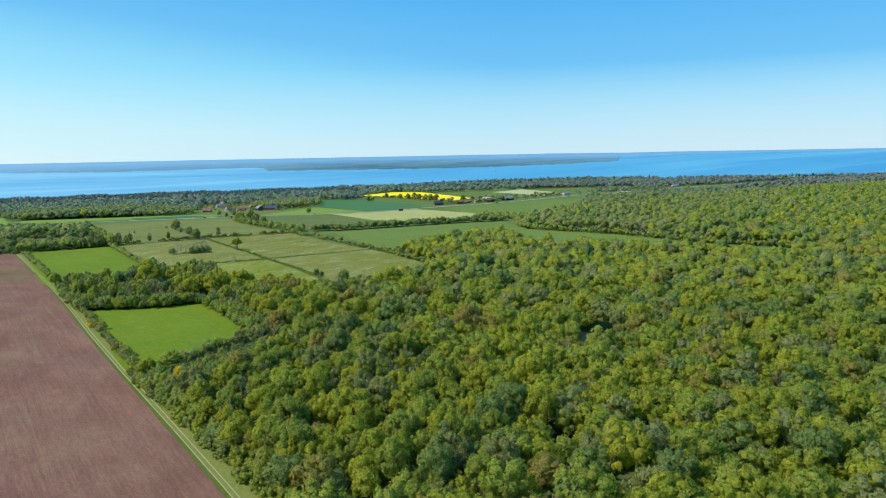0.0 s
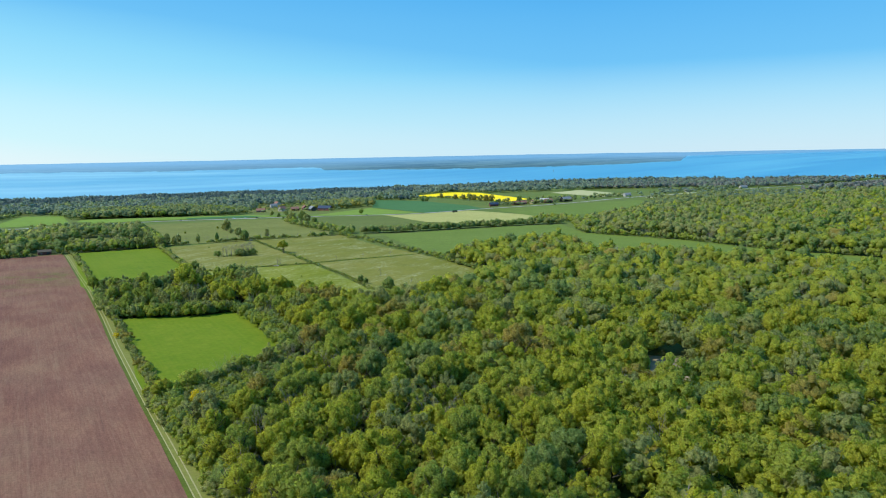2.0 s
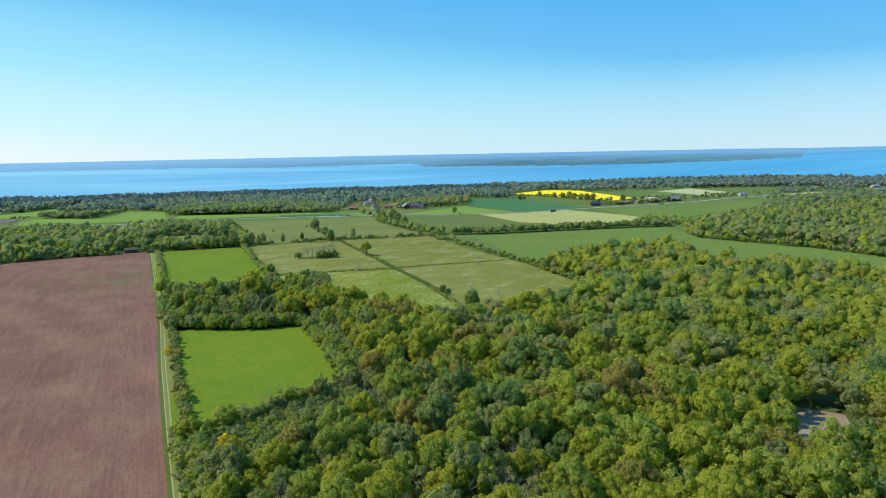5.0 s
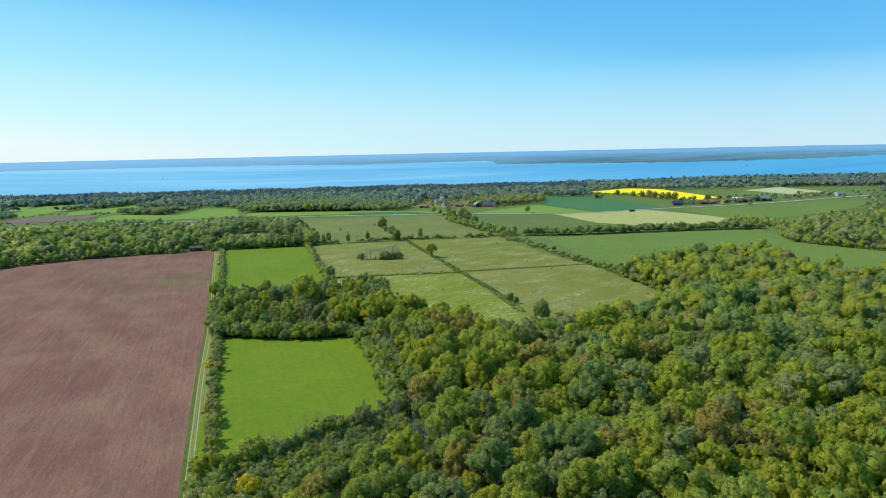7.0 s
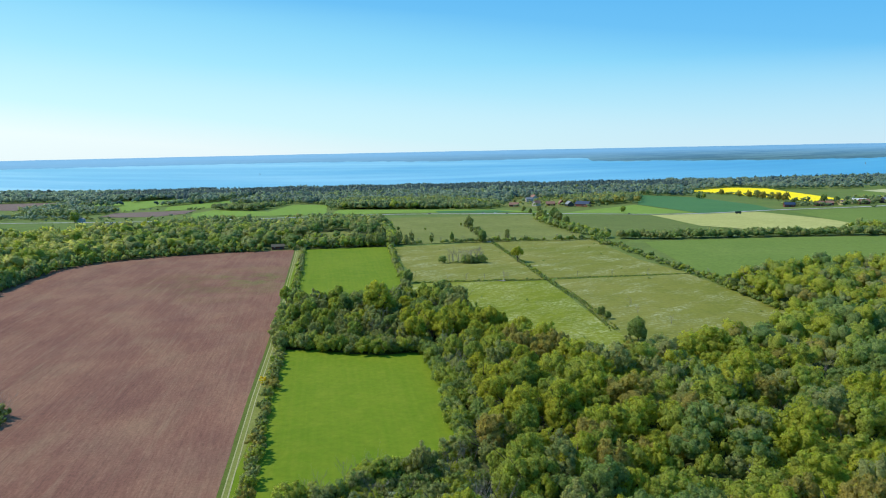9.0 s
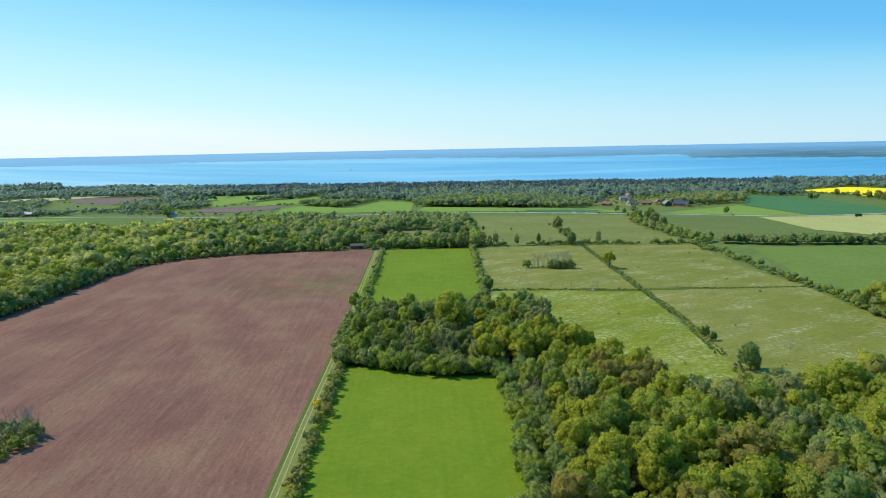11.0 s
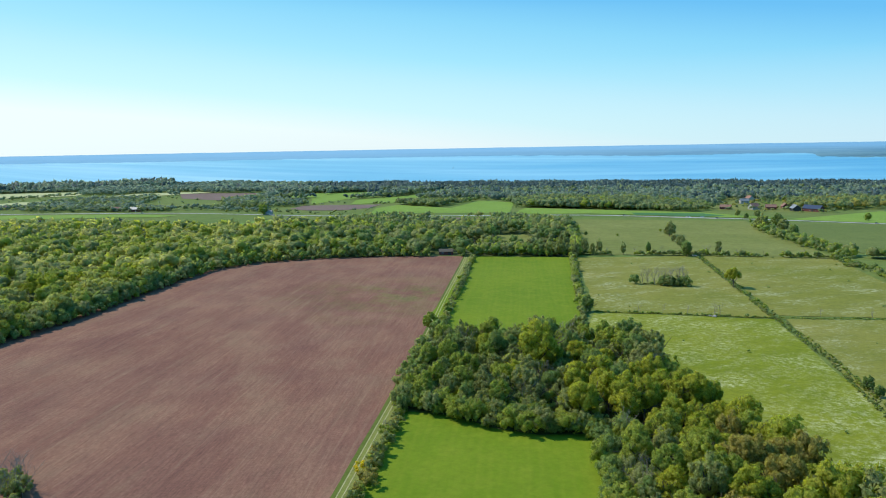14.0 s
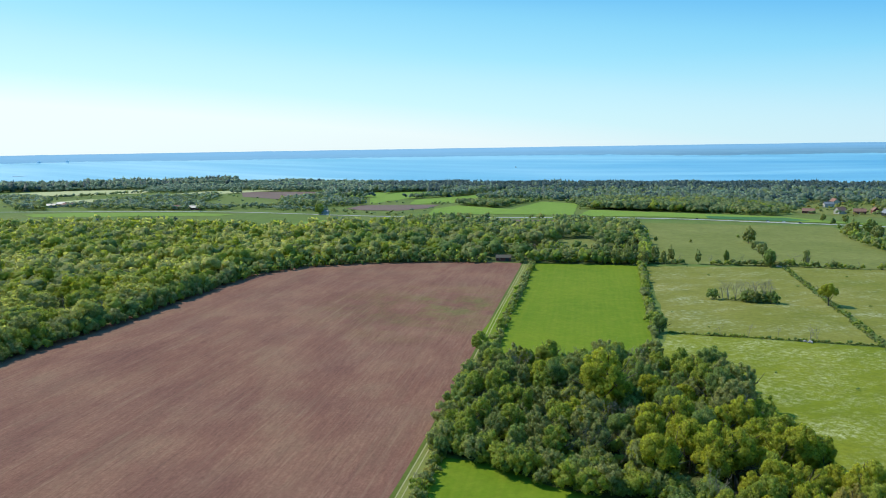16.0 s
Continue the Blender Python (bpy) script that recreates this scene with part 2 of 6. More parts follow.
def leaf_mat(name, a, b, c, glow=0.36, lacy=0.0, thru_tint=(1.3, 1.34, 0.85)):
    """Leaves: colours a to b from tree to tree, c in single clumps; some light comes through. lacy: gaps between the leaves of a clump."""
    m = Nodes(name)
    tint = m.n("Attribute", attribute_name="tint").outputs["Fac"]
    own = m.n("ObjectInfo").outputs["Random"]
    v = m.math("PINGPONG", m.math("ADD", tint, own), 1.0)
    p = m.pos()
    isl = m.n("NewGeometry").outputs["Random Per Island"]
    clump = m.noise(p, 0.30, 3.0)
    leaf = m.noise(p, 2.9, 3.0, 0.65)
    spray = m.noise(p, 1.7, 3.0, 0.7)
    col = m.mix(v, a, b)
    col = m.mix(m.math("MULTIPLY", m.step(clump, 0.42, 0.68), 0.45), col, c)
    col = m.mix(1.0, col, m.mix(isl, rgb(0.88, 0.88, 0.88), rgb(1.12, 1.12, 1.12)), "MULTIPLY")
    # dark hollows between sprays: shade put into the leaf colour
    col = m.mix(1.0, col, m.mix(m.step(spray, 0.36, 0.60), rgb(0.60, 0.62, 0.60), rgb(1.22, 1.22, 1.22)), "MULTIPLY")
    skin = m.n("BsdfPrincipled", {"Base Color": col, "Roughness": 0.6, "Specular IOR Level": 0.2, "Normal": m.bump(spray, 1.0, 0.8)}).outputs[0]
    thru = m.n("BsdfTranslucent", {"Color": m.mix(1.0, col, rgb(*thru_tint), "MULTIPLY")}).outputs[0]
    both = m.n("MixShader", {0: glow, 1: skin, 2: thru}).outputs[0]
    if lacy:
        gap = m.math("LESS_THAN", leaf, lacy)
        both = m.n("MixShader", {0: gap, 1: both, 2: m.n("BsdfTransparent").outputs[0]}).outputs[0]
    return m.out(both)


HUES = {
    "gold": (rgb(0.422, 0.424, 0.050), rgb(0.336, 0.380, 0.049), rgb(0.460, 0.444, 0.060)),
    "spring": (rgb(0.548, 0.515, 0.165), rgb(0.455, 0.467, 0.138), rgb(0.590, 0.544, 0.185)),
    "green": (rgb(0.284, 0.348, 0.068), rgb(0.366, 0.400, 0.067), rgb(0.328, 0.390, 0.081)),
    "deep": (rgb(0.200, 0.276, 0.088), rgb(0.250, 0.318, 0.093), rgb(0.273, 0.365, 0.113)),
    "olive": (rgb(0.332, 0.348, 0.136), rgb(0.290, 0.328, 0.115), rgb(0.374, 0.376, 0.158)),
    "bronze": (rgb(0.385, 0.322, 0.086), rgb(0.345, 0.315, 0.077), rgb(0.400, 0.335, 0.096)),
    # next three hues: distance haze blended into the leaf colours as blue
    "pine": (rgb(0.066, 0.108, 0.112), rgb(0.086, 0.132, 0.124), rgb(0.076, 0.120, 0.118)),
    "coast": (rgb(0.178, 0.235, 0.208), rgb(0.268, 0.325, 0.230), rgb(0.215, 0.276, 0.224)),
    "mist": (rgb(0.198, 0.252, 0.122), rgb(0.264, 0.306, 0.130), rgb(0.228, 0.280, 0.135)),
    "drab": (rgb(0.155, 0.160, 0.165), rgb(0.190, 0.200, 0.165), rgb(0.150, 0.152, 0.160)),
    "white": (rgb(0.450, 0.480, 0.340), rgb(0.280, 0.340, 0.160), rgb(0.550, 0.560, 0.480)),
    "yellow": (rgb(0.700, 0.540, 0.030), rgb(0.600, 0.490, 0.035), rgb(0.800, 0.620, 0.030)),
}
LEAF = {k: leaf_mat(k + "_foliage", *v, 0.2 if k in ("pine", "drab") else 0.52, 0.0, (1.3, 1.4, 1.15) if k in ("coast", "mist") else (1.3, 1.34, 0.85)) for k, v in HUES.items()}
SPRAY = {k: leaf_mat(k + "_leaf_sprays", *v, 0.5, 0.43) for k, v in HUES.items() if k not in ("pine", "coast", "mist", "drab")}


def bark_mat(name, a, b):
    m = Nodes(name)
    p = m.pos()
    g = m.noise(p, 3.0, 4.0, 0.7)
    return m.solid(m.mix(g, a, b), 0.9, 0.2, m.bump(g, 0.5, 0.03))


M_BARK = bark_mat("brown_grey_bark", rgb(0.07, 0.055, 0.04), rgb(0.16, 0.14, 0.11))
M_TWIG = bark_mat("pale_grey_twigs", rgb(0.22, 0.195, 0.165), rgb(0.33, 0.295, 0.25))


def water_mat():
    m = Nodes("lake_water")
    p = m.pos()
    broad = m.noise(m.drawn(p, (0.9075, 0.42), 0.0005, 0.0035), 1.0, 3.0, 0.55)
    streak = m.noise(m.drawn(p, (0.9075, 0.42), 0.0014, 0.014), 1.0, 4.0, 0.6)
    band = m.math("ADD", m.math("MULTIPLY", broad, 0.65), m.math("MULTIPLY", streak, 0.35))
    wave = m.noise(p, 0.06, 4.0, 0.65)
    col = m.mix(m.step(band, 0.40, 0.62), rgb(0.045, 0.255, 0.44), rgb(0.125, 0.410, 0.55))
    # paler to the west: sky glare towards the sun painted into the water colour
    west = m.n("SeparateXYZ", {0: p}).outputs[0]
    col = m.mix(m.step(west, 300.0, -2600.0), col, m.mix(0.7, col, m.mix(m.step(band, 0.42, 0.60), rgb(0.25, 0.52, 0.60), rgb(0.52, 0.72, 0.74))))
    rough = m.math("ADD", m.math("MULTIPLY", band, 0.15), 0.25)
    return m.solid(col, rough, 0.95, m.bump(wave, 0.3, 1.5))


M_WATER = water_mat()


def far_mat():
    """Wooded shore standing for one many kilometres off, distance haze painted into its colour: flat bands of wood and
    field.
    """
    m = Nodes("distant_wooded_shore")
    p = m.pos()
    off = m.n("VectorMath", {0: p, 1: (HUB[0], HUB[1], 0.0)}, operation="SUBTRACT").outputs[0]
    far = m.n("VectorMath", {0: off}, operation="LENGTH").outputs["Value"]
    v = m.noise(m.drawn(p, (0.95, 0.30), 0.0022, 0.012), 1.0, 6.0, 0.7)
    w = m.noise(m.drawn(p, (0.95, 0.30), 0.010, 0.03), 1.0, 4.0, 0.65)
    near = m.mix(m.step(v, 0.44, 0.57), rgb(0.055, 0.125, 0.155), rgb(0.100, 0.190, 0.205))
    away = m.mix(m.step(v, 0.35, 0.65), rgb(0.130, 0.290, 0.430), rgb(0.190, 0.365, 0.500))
    # bluer and paler with distance from the hub: painted haze
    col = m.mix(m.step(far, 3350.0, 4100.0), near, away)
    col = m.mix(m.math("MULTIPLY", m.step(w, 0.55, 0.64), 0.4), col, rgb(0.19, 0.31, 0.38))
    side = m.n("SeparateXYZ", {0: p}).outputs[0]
    # the sunward side is faded further, haze again put into the colour
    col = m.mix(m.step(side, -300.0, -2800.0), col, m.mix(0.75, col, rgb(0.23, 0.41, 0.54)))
    return m.solid(col, 1.0, 0.0)


HUB = (-30.0, 160.0)
M_FARSHORE = far_mat()


def plain_mat(name, col, rough=0.7, metal=0.0, vary=0.25, scale=1.5):
    m = Nodes(name)
    g = m.noise(m.pos(), scale, 4.0, 0.6)
    lo = rgb(*[c * (1 - vary) for c in col])
    hi = rgb(*[c * (1 + vary) for c in col])
    return m.solid(m.mix(m.step(g, 0.3, 0.7), lo, hi), rough, 0.4, m.bump(g, 0.3, 0.02), metal)


M_REDWOOD = plain_mat("falu_red_boards", (0.15, 0.050, 0.040), 0.85)
M_WHITEWALL = plain_mat("pale_render", (0.40, 0.385, 0.35), 0.8, vary=0.06)
M_YELLOWWALL = plain_mat("cream_boards", (0.55, 0.44, 0.24), 0.8, vary=0.1)
M_TILE = plain_mat("orange_clay_tiles", (0.24, 0.125, 0.090), 0.8)
M_SLATE = plain_mat("grey_sheet_roof", (0.21, 0.215, 0.22), 0.5)
M_BLUEROOF = plain_mat("dark_blue_sheet_roof", (0.03, 0.045, 0.085), 0.4)
M_TRIM = plain_mat("white_trim", (0.52, 0.52, 0.50), 0.6, vary=0.05)
M_GLASS = plain_mat("window_glass", (0.03, 0.04, 0.05), 0.08, vary=0.1)
M_DARK_METAL = plain_mat("dark_painted_metal", (0.03, 0.035, 0.04), 0.5)
M_CARWHITE = plain_mat("white_car_paint", (0.75, 0.75, 0.75), 0.25, vary=0.03)
M_CARDARK = plain_mat("dark_car_paint", (0.04, 0.05, 0.07), 0.25, vary=0.05)
M_TYRE = plain_mat("black_rubber", (0.02, 0.02, 0.02), 0.8)
# base colour raised and blued to stand for haze on far bridge, blocks, islet
M_HAZY = plain_mat("haze_paled", (0.66, 0.82, 0.92), 1.0, vary=0.04)
M_STONE = plain_mat("grey_field_stone", (0.32, 0.31, 0.29), 0.9)


# ---------------------------------------------------------------- building blocks
def mesh_of(name, bm, material):
    me = bpy.data.meshes.new(name)
    bm.to_mesh(me)
    bm.free()
    me.materials.append(material)
    return me


def part(name, bm, material, parent, label=""):
    ob = new(name, mesh_of(name, bm, material))
    ob.parent = parent
    return tagged(ob, label)


def box(bm, x0, x1, y0, y1, z0, z1):
    v = [bm.verts.new((x, y, z)) for z in (z0, z1) for y in (y0, y1) for x in (x0, x1)]
    for f in ((0, 2, 3, 1), (4, 5, 7, 6), (0, 1, 5, 4), (2, 6, 7, 3), (0, 4, 6, 2), (1, 3, 7, 5)):
        bm.faces.new([v[i] for i in f])
    return bm


def boxed(*args):
    return box(bmesh.new(), *args)


NORMAL = (-0.42, 0.9075)                        # the way down to the lake
COAST, SHORE_R, LAKE_Z, RIM = 2560.0, 2800.0, -25.0, 4800.0


def to_lake(x, y):
    return NORMAL[0] * x + NORMAL[1] * y


def swell(r):
    """Height of the far sheet, which climbs to the line of the horizon."""
    if r <= 2600:
        return LAKE_Z
    return 100 - r * 125 / (r + 0.00492 * (r - 2600) ** 2)


def lie(x, y):
    """Height of the ground: level by the woods, then falling gently to the lake."""
    u = to_lake(x, y)
    r = math.hypot(x - HUB[0], y - HUB[1])
    if u > COAST or r > SHORE_R:
        return swell(r) - 3
    return -0.013 * max(0.0, u - 700) + swell(r) - LAKE_Z


def inside(x, y, poly):
    hit, j = False, len(poly) - 1
    for i in range(len(poly)):
        (xi, yi), (xj, yj) = poly[i], poly[j]
        if (yi > y) != (yj > y) and x < (xj - xi) * (y - yi) / (yj - yi) + xi:
            hit = not hit
        j = i
    return hit


def sheet(name, rings, spokes, height, keep, material):
    """A round sheet about the hub."""
    verts, index, faces = [], {}, []
    for i, r in enumerate(rings):
        for k in range(spokes):
            a = 2 * math.pi * k / spokes
            x, y = HUB[0] + r * math.cos(a), HUB[1] + r * math.sin(a)
            index[i, k] = len(verts)
            verts.append((x, y, height(x, y, r)))
    for i in range(len(rings) - 1):
        for k in range(spokes):
            q = (index[i, k], index[i + 1, k], index[i + 1, (k + 1) % spokes], index[i, (k + 1) % spokes])
            if keep(*[verts[v] for v in q]):
                faces.append(q)
    me = bpy.data.meshes.new(name)
    me.from_pydata(verts, [], faces)
    me.materials.append(material)
    me.shade_smooth()
    return new(name, me)


RINGS = [0.5] + [20.0 * i for i in range(1, 81)] + [1600 + 50.0 * i for i in range(1, 21)] + [2600 + 50.0 * i for i in range(1, 45)]
tagged(sheet("ground", RINGS, 240, lambda x, y, r: lie(x, y), lambda *q: True, M_LAND),
       "wide farmland of grass and low scrub falling to a lake", "ground", kind="structure")
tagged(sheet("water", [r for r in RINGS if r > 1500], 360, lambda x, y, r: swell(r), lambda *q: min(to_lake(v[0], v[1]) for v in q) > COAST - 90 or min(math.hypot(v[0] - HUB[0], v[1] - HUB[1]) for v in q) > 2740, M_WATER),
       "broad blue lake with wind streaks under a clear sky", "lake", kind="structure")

# far shore: bearing from +y to the right, and how far below the level it begins, in degrees
SHORE = [(-100, 0.72), (-76, 0.74), (-69, 0.69), (-61, 0.78), (-44, 0.79), (-36, 0.80), (-31, 0.84), (-26, 0.95), (-20, 0.93), (-15.1, 0.87), (-13.6, 0.92),
         (-13.3, 1.14), (-5.8, 1.21), (0, 1.23), (5, 1.17), (9.4, 1.08), (12.4, 0.97), (13.9, 0.90), (14.5, 0.86), (14.7, 0.50), (17.6, 0.48), (25, 0.38), (60, 0.36)]


def ring_at(drop):
    """The ring on which the far sheet shows at that many degrees below the level."""
    far = 125 / math.radians(drop)
    lo, hi = 2600.0, RIM
    for _ in range(40):
        mid = (lo + hi) / 2
        lo, hi = (mid, hi) if mid + 0.00492 * (mid - 2600) ** 2 < far else (lo, mid)
    return lo


def far_shore():
    verts, faces = [], []
    bearings = np.arange(-100, 60.01, 0.2)
    drops = np.interp(bearings, [b for b, _ in SHORE], [d for _, d in SHORE])
    cols = 14
    for b, d in zip(bearings, drops):
        rag = 0.05 * noise.noise((b * 0.9, 3.1, 0)) + 0.03 * noise.noise((b * 3.5, 0.4, 0))
        r0 = ring_at(d + rag * (0.4 + d * 0.5))
        slack = min(1.0, 0.12 + abs(b - 14.6) / 4.0)
        for j in range(cols):
            r = r0 + (RIM - 2 - r0) * (j / (cols - 1)) ** 1.5
            top = 0 if j == 0 else 3.5 + 1.2 * noise.noise((b * 0.5, j * 0.4, 1)) + 0.6 * noise.noise((b * 2.5, j * 0.5, 5))
            a = math.radians(90 - b)
            verts.append((HUB[0] + r * math.cos(a), HUB[1] + r * math.sin(a), swell(r) + max(top, 0.2 if j else -1) * slack * min(1, j / 4) * min(1, (RIM - r0) / 900)))
    for i in range(len(bearings) - 1):
        for j in range(cols - 1):
            faces.append((i * cols + j, (i + 1) * cols + j, (i + 1) * cols + j + 1, i * cols + j + 1))
    me = bpy.data.meshes.new("far_shore")
    me.from_pydata(verts, [], faces)
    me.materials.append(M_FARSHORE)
    return tagged(new("far_shore", me), "low wooded peninsula and shore across the lake, painted haze blue", "far shore", kind="structure")


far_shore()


def field(name, label, corners, material, lift=0.25, kind="structure", category="field"):
    """A field: its outline laid on the ground, cut along the contours so that it follows them."""
    bm = bmesh.new()
    bm.faces.new([bm.verts.new((x, y, 0)) for x, y in corners])
    for u in range(700, 2700, 100):
        geom = bm.verts[:] + bm.edges[:] + bm.faces[:]
        bmesh.ops.bisect_plane(bm, geom=geom, plane_co=(NORMAL[0] * u, NORMAL[1] * u, 0), plane_no=(*NORMAL, 0))
    bmesh.ops.triangulate(bm, faces=bm.faces[:])
    for v in bm.verts:
        v.co.z = lie(v.co.x, v.co.y) + lift
    for f in bm.faces:
        if f.normal.z < 0:
            f.normal_flip()
    return tagged(new(name, mesh_of(name, bm, material)), label, category, kind=kind)


def rounded(points, times=2):
    """An open line with its corners cut, so that it bends softly."""
    for _ in range(times):
        out = [points[0]]
        for (ax, ay), (bx, by) in zip(points, points[1:]):
            out += [(ax * 0.75 + bx * 0.25, ay * 0.75 + by * 0.25), (ax * 0.25 + bx * 0.75, ay * 0.25 + by * 0.75)]
        points = out + [points[-1]]
    return points


def wavy(corners, size=2.0, step=9.0):
    """A closed outline with small bends, as a field's edge has."""
    out = []
    for (ax, ay), (bx, by) in zip(corners, corners[1:] + corners[:1]):
        n = max(1, int(math.hypot(bx - ax, by - ay) / step))
        for k in range(n):
            x, y = ax + (bx - ax) * k / n, ay + (by - ay) * k / n
            out.append((x + size * noise.noise((x * 0.04, y * 0.04, 1)), y + size * noise.noise((x * 0.04, y * 0.04, 7))))
    return out


def ribbon(name, label, points, left, right, lift, material, category="track", kind="structure", parent=None):
    """A strip that runs along a line, from left to right metres beside it."""
    bm = bmesh.new()
    rows = []
    line = []
    for (ax, ay), (bx, by) in zip(points, points[1:]):
        n = max(1, int(math.hypot(bx - ax, by - ay) / 12))
        line += [(ax + (bx - ax) * k / n, ay + (by - ay) * k / n) for k in range(n)]
    line.append(points[-1])
    for i, (x, y) in enumerate(line):
        (ax, ay), (bx, by) = line[max(0, i - 1)], line[min(len(line) - 1, i + 1)]
        d = math.hypot(bx - ax, by - ay)
        nx, ny = (by - ay) / d, -(bx - ax) / d
        w = 0.25 * noise.noise((x * 0.11, y * 0.11, left)) * (right - left) * 0.5
        rows.append([bm.verts.new((x + nx * s, y + ny * s, lie(x + nx * s, y + ny * s) + lift)) for s in (left - w, right + w)])
    for (a, b), (c, d) in zip(rows, rows[1:]):
        bm.faces.new((a, b, d, c))
    if parent:
        return part(name, bm, material, parent, label)
    return tagged(new(name, mesh_of(name, bm, material)), label, category, kind=kind)


# ---------------------------------------------------------------- fields, track and road
TRACK = [(66, 12), (0, 112), (-64, 209), (-103, 264), (-152, 334), (-206, 413), (-251, 483), (-309, 572), (-367, 656), (-459, 791), (-486, 829)]
BROWN = [(65, 12), (-1, 112), (-65, 209), (-104, 264), (-152, 335), (-205, 414), (-250, 484), (-309, 572), (-367, 656), (-459, 791), (-480, 820),
         (-516, 797), (-546, 777), (-588, 726), (-610, 682), (-606, 632), (-583, 592), (-545, 531), (-512, 481), (-478, 414), (-440, 330), (-380, 210), (-290, 60), (-190, -60)]
field("ploughed_field", "large harrowed reddish-brown field beside the track", wavy(BROWN, 0.6), M_SOIL, 0.2)
RUTS = [(x + 0.8274 * o, y + 0.5616 * o) for (x, y), o in zip(TRACK, (-0.8, -0.5, 0.2, 1.9, 2.9, 3.7, 3.2, 1.8, 1.6, 1.6, 1.6))]
ribbon("verge", "strip of lush grass between track and ploughed field", RUTS, -2.6, -0.9, 0.24, M_VERGE)
ribbon("verge", "rough olive grass along the farm track", RUTS, -0.95, 7.0, 0.23, M_TRACKSIDE)
track = tagged(new("farm_track"), "farm track of two pale wheel ruts in grass", "track", kind="structure")
ribbon("wheel_rut", "", RUTS, -1.08, -0.66, 0.30, M_RUT, parent=track)
ribbon("wheel_rut", "", RUTS, 0.66, 1.08, 0.30, M_RUT, parent=track)
NEAR_FIELD = [(-239, 480), (-221, 487), (-201, 487), (-185, 492), (-168, 505), (-149, 477), (-134, 455), (-111, 417), (-97, 396), (-104, 378), (-126, 352), (-146, 334), (-162, 356), (-184, 394), (-211, 436)]
FAR_CROP = [(-473, 824), (-394, 871), (-330, 767), (-262, 655), (-236, 610), (-262, 575), (-288, 560), (-330, 598), (-400, 712)]
field("crop_field", "small field of bright green young crop shut in by trees", wavy(NEAR_FIELD, 1.2), M_WHEAT)
field("crop_field", "long field of bright green young crop", wavy(FAR_CROP, 1.0), M_WHEAT)
PASTURES = [
    ("flowering pasture with a clump of bushes in it", [(-390, 872), (-306, 940), (-172, 719), (-262, 674)], M_PASTURE),
    ("open flowering pasture", [(-304, 946), (-202, 990), (-128, 847), (-77, 781), (-173, 727)], M_PASTURE),
    ("flowering pasture beside the wood", [(-262, 672), (-172, 715), (-86, 569), (-60, 520), (-85, 496), (-140, 530), (-205, 592), (-235, 605)], M_LUSH),
    ("flowering pasture narrowing between hedges", [(-168, 719), (-77, 778), (-36, 706), (-4, 652), (-6, 585), (-60, 520), (-86, 569)], M_PASTURE),
    ("rough grass pasture below the road", [(-590, 1215), (-385, 1312), (-269, 1109), (-202, 994), (-306, 948), (-398, 890)], M_ROUGH),
]
for label, corners, mat in PASTURES:
    field("pasture", label, wavy(corners, 1.5), mat, category="pasture")
FIELDS = []


def parcel(label, corners, mat):
    """A field among the others, each a little above the one before."""
    field("field", label, wavy(corners, 3.0, 25.0), mat, 0.3 + 0.01 * len(FIELDS))
    FIELDS.append((label, corners, mat))


parcel("dull green field below the road", [(-361, 1300), (-202, 1345), (-105, 1150), (-180, 1030), (-234, 1090), (-279, 1147)], M_DARK)
parcel("even green crop field along the wood", [(-148, 985), (-65, 1037), (10, 1075), (90, 1100), (112, 972), (213, 871), (280, 780), (346, 728), (300, 625), (220, 690), (121, 720), (43, 820), (-6, 790), (-55, 745)], M_CROP)
parcel("pale mown grass field", [(-200, 1345), (-128, 1378), (-55, 1440), (63, 1290), (63, 1207), (10, 1100), (-74, 1165), (-111, 1184)], M_PALE)
parcel("blue-green cereal field", [(-318, 1920), (-189, 1830), (-60, 1600), (-24, 1482), (-131, 1396), (-265, 1590)], M_DEEP)
parcel("bright green meadow by the road", [(-345, 1362), (-268, 1580), (-140, 1400), (-204, 1366)], M_BRIGHT)
parcel("brilliant yellow field of flowering rapeseed", [(-236, 2110), (-150, 2310), (-60, 2240), (10, 2020), (88, 1780), (45, 1690), (-22, 1790), (-115, 1950)], M_RAPE)
parcel("green field beyond the road", [(-10, 1455), (130, 1560), (300, 1690), (330, 1640), (237, 1420), (111, 1240), (72, 1235)], M_CROP)
parcel("pale straw-coloured field", [(145, 2130), (244, 2290), (335, 1968), (251, 1860)], M_STRAW)
parcel("green field under the wood", [(110, 1900), (150, 2110), (245, 1850), (190, 1790)], M_CROP)
parcel("bright green field behind the wood", [(-1371, 1377), (-1514, 1578), (-1431, 1734), (-1314, 1582), (-1285, 1411), (-1205, 1241)], M_BRIGHT)
parcel("bright green field by the copse", [(-898, 1096), (-1013, 1232), (-1041, 1319), (-870, 1300), (-844, 1233), (-880, 1170)], M_BRIGHT)
parcel("bright green field near the road", [(-852, 1200), (-977, 1493), (-885, 1486), (-742, 1268)], M_BRIGHT)
parcel("long green strip beyond the road", [(-722, 1248), (-781, 1369), (-489, 1420), (-345, 1372), (-464, 1354), (-625, 1318)], M_BRIGHT)
parcel("bare brown strip below the road", [(-793, 1131), (-710, 1174), (-666, 1115), (-746, 1086)], M_FARSOIL)
parcel("dark green crop strip beyond the road", [(-556, 1332), (-577, 1365), (-477, 1405), (-434, 1381), (-455, 1352)], M_DEEP)
parcel("bare brown field", [(-1880, 1345), (-1848, 1400), (-1682, 1505), (-1477, 1306), (-1517, 1227), (-1670, 1230)], M_FARSOIL)
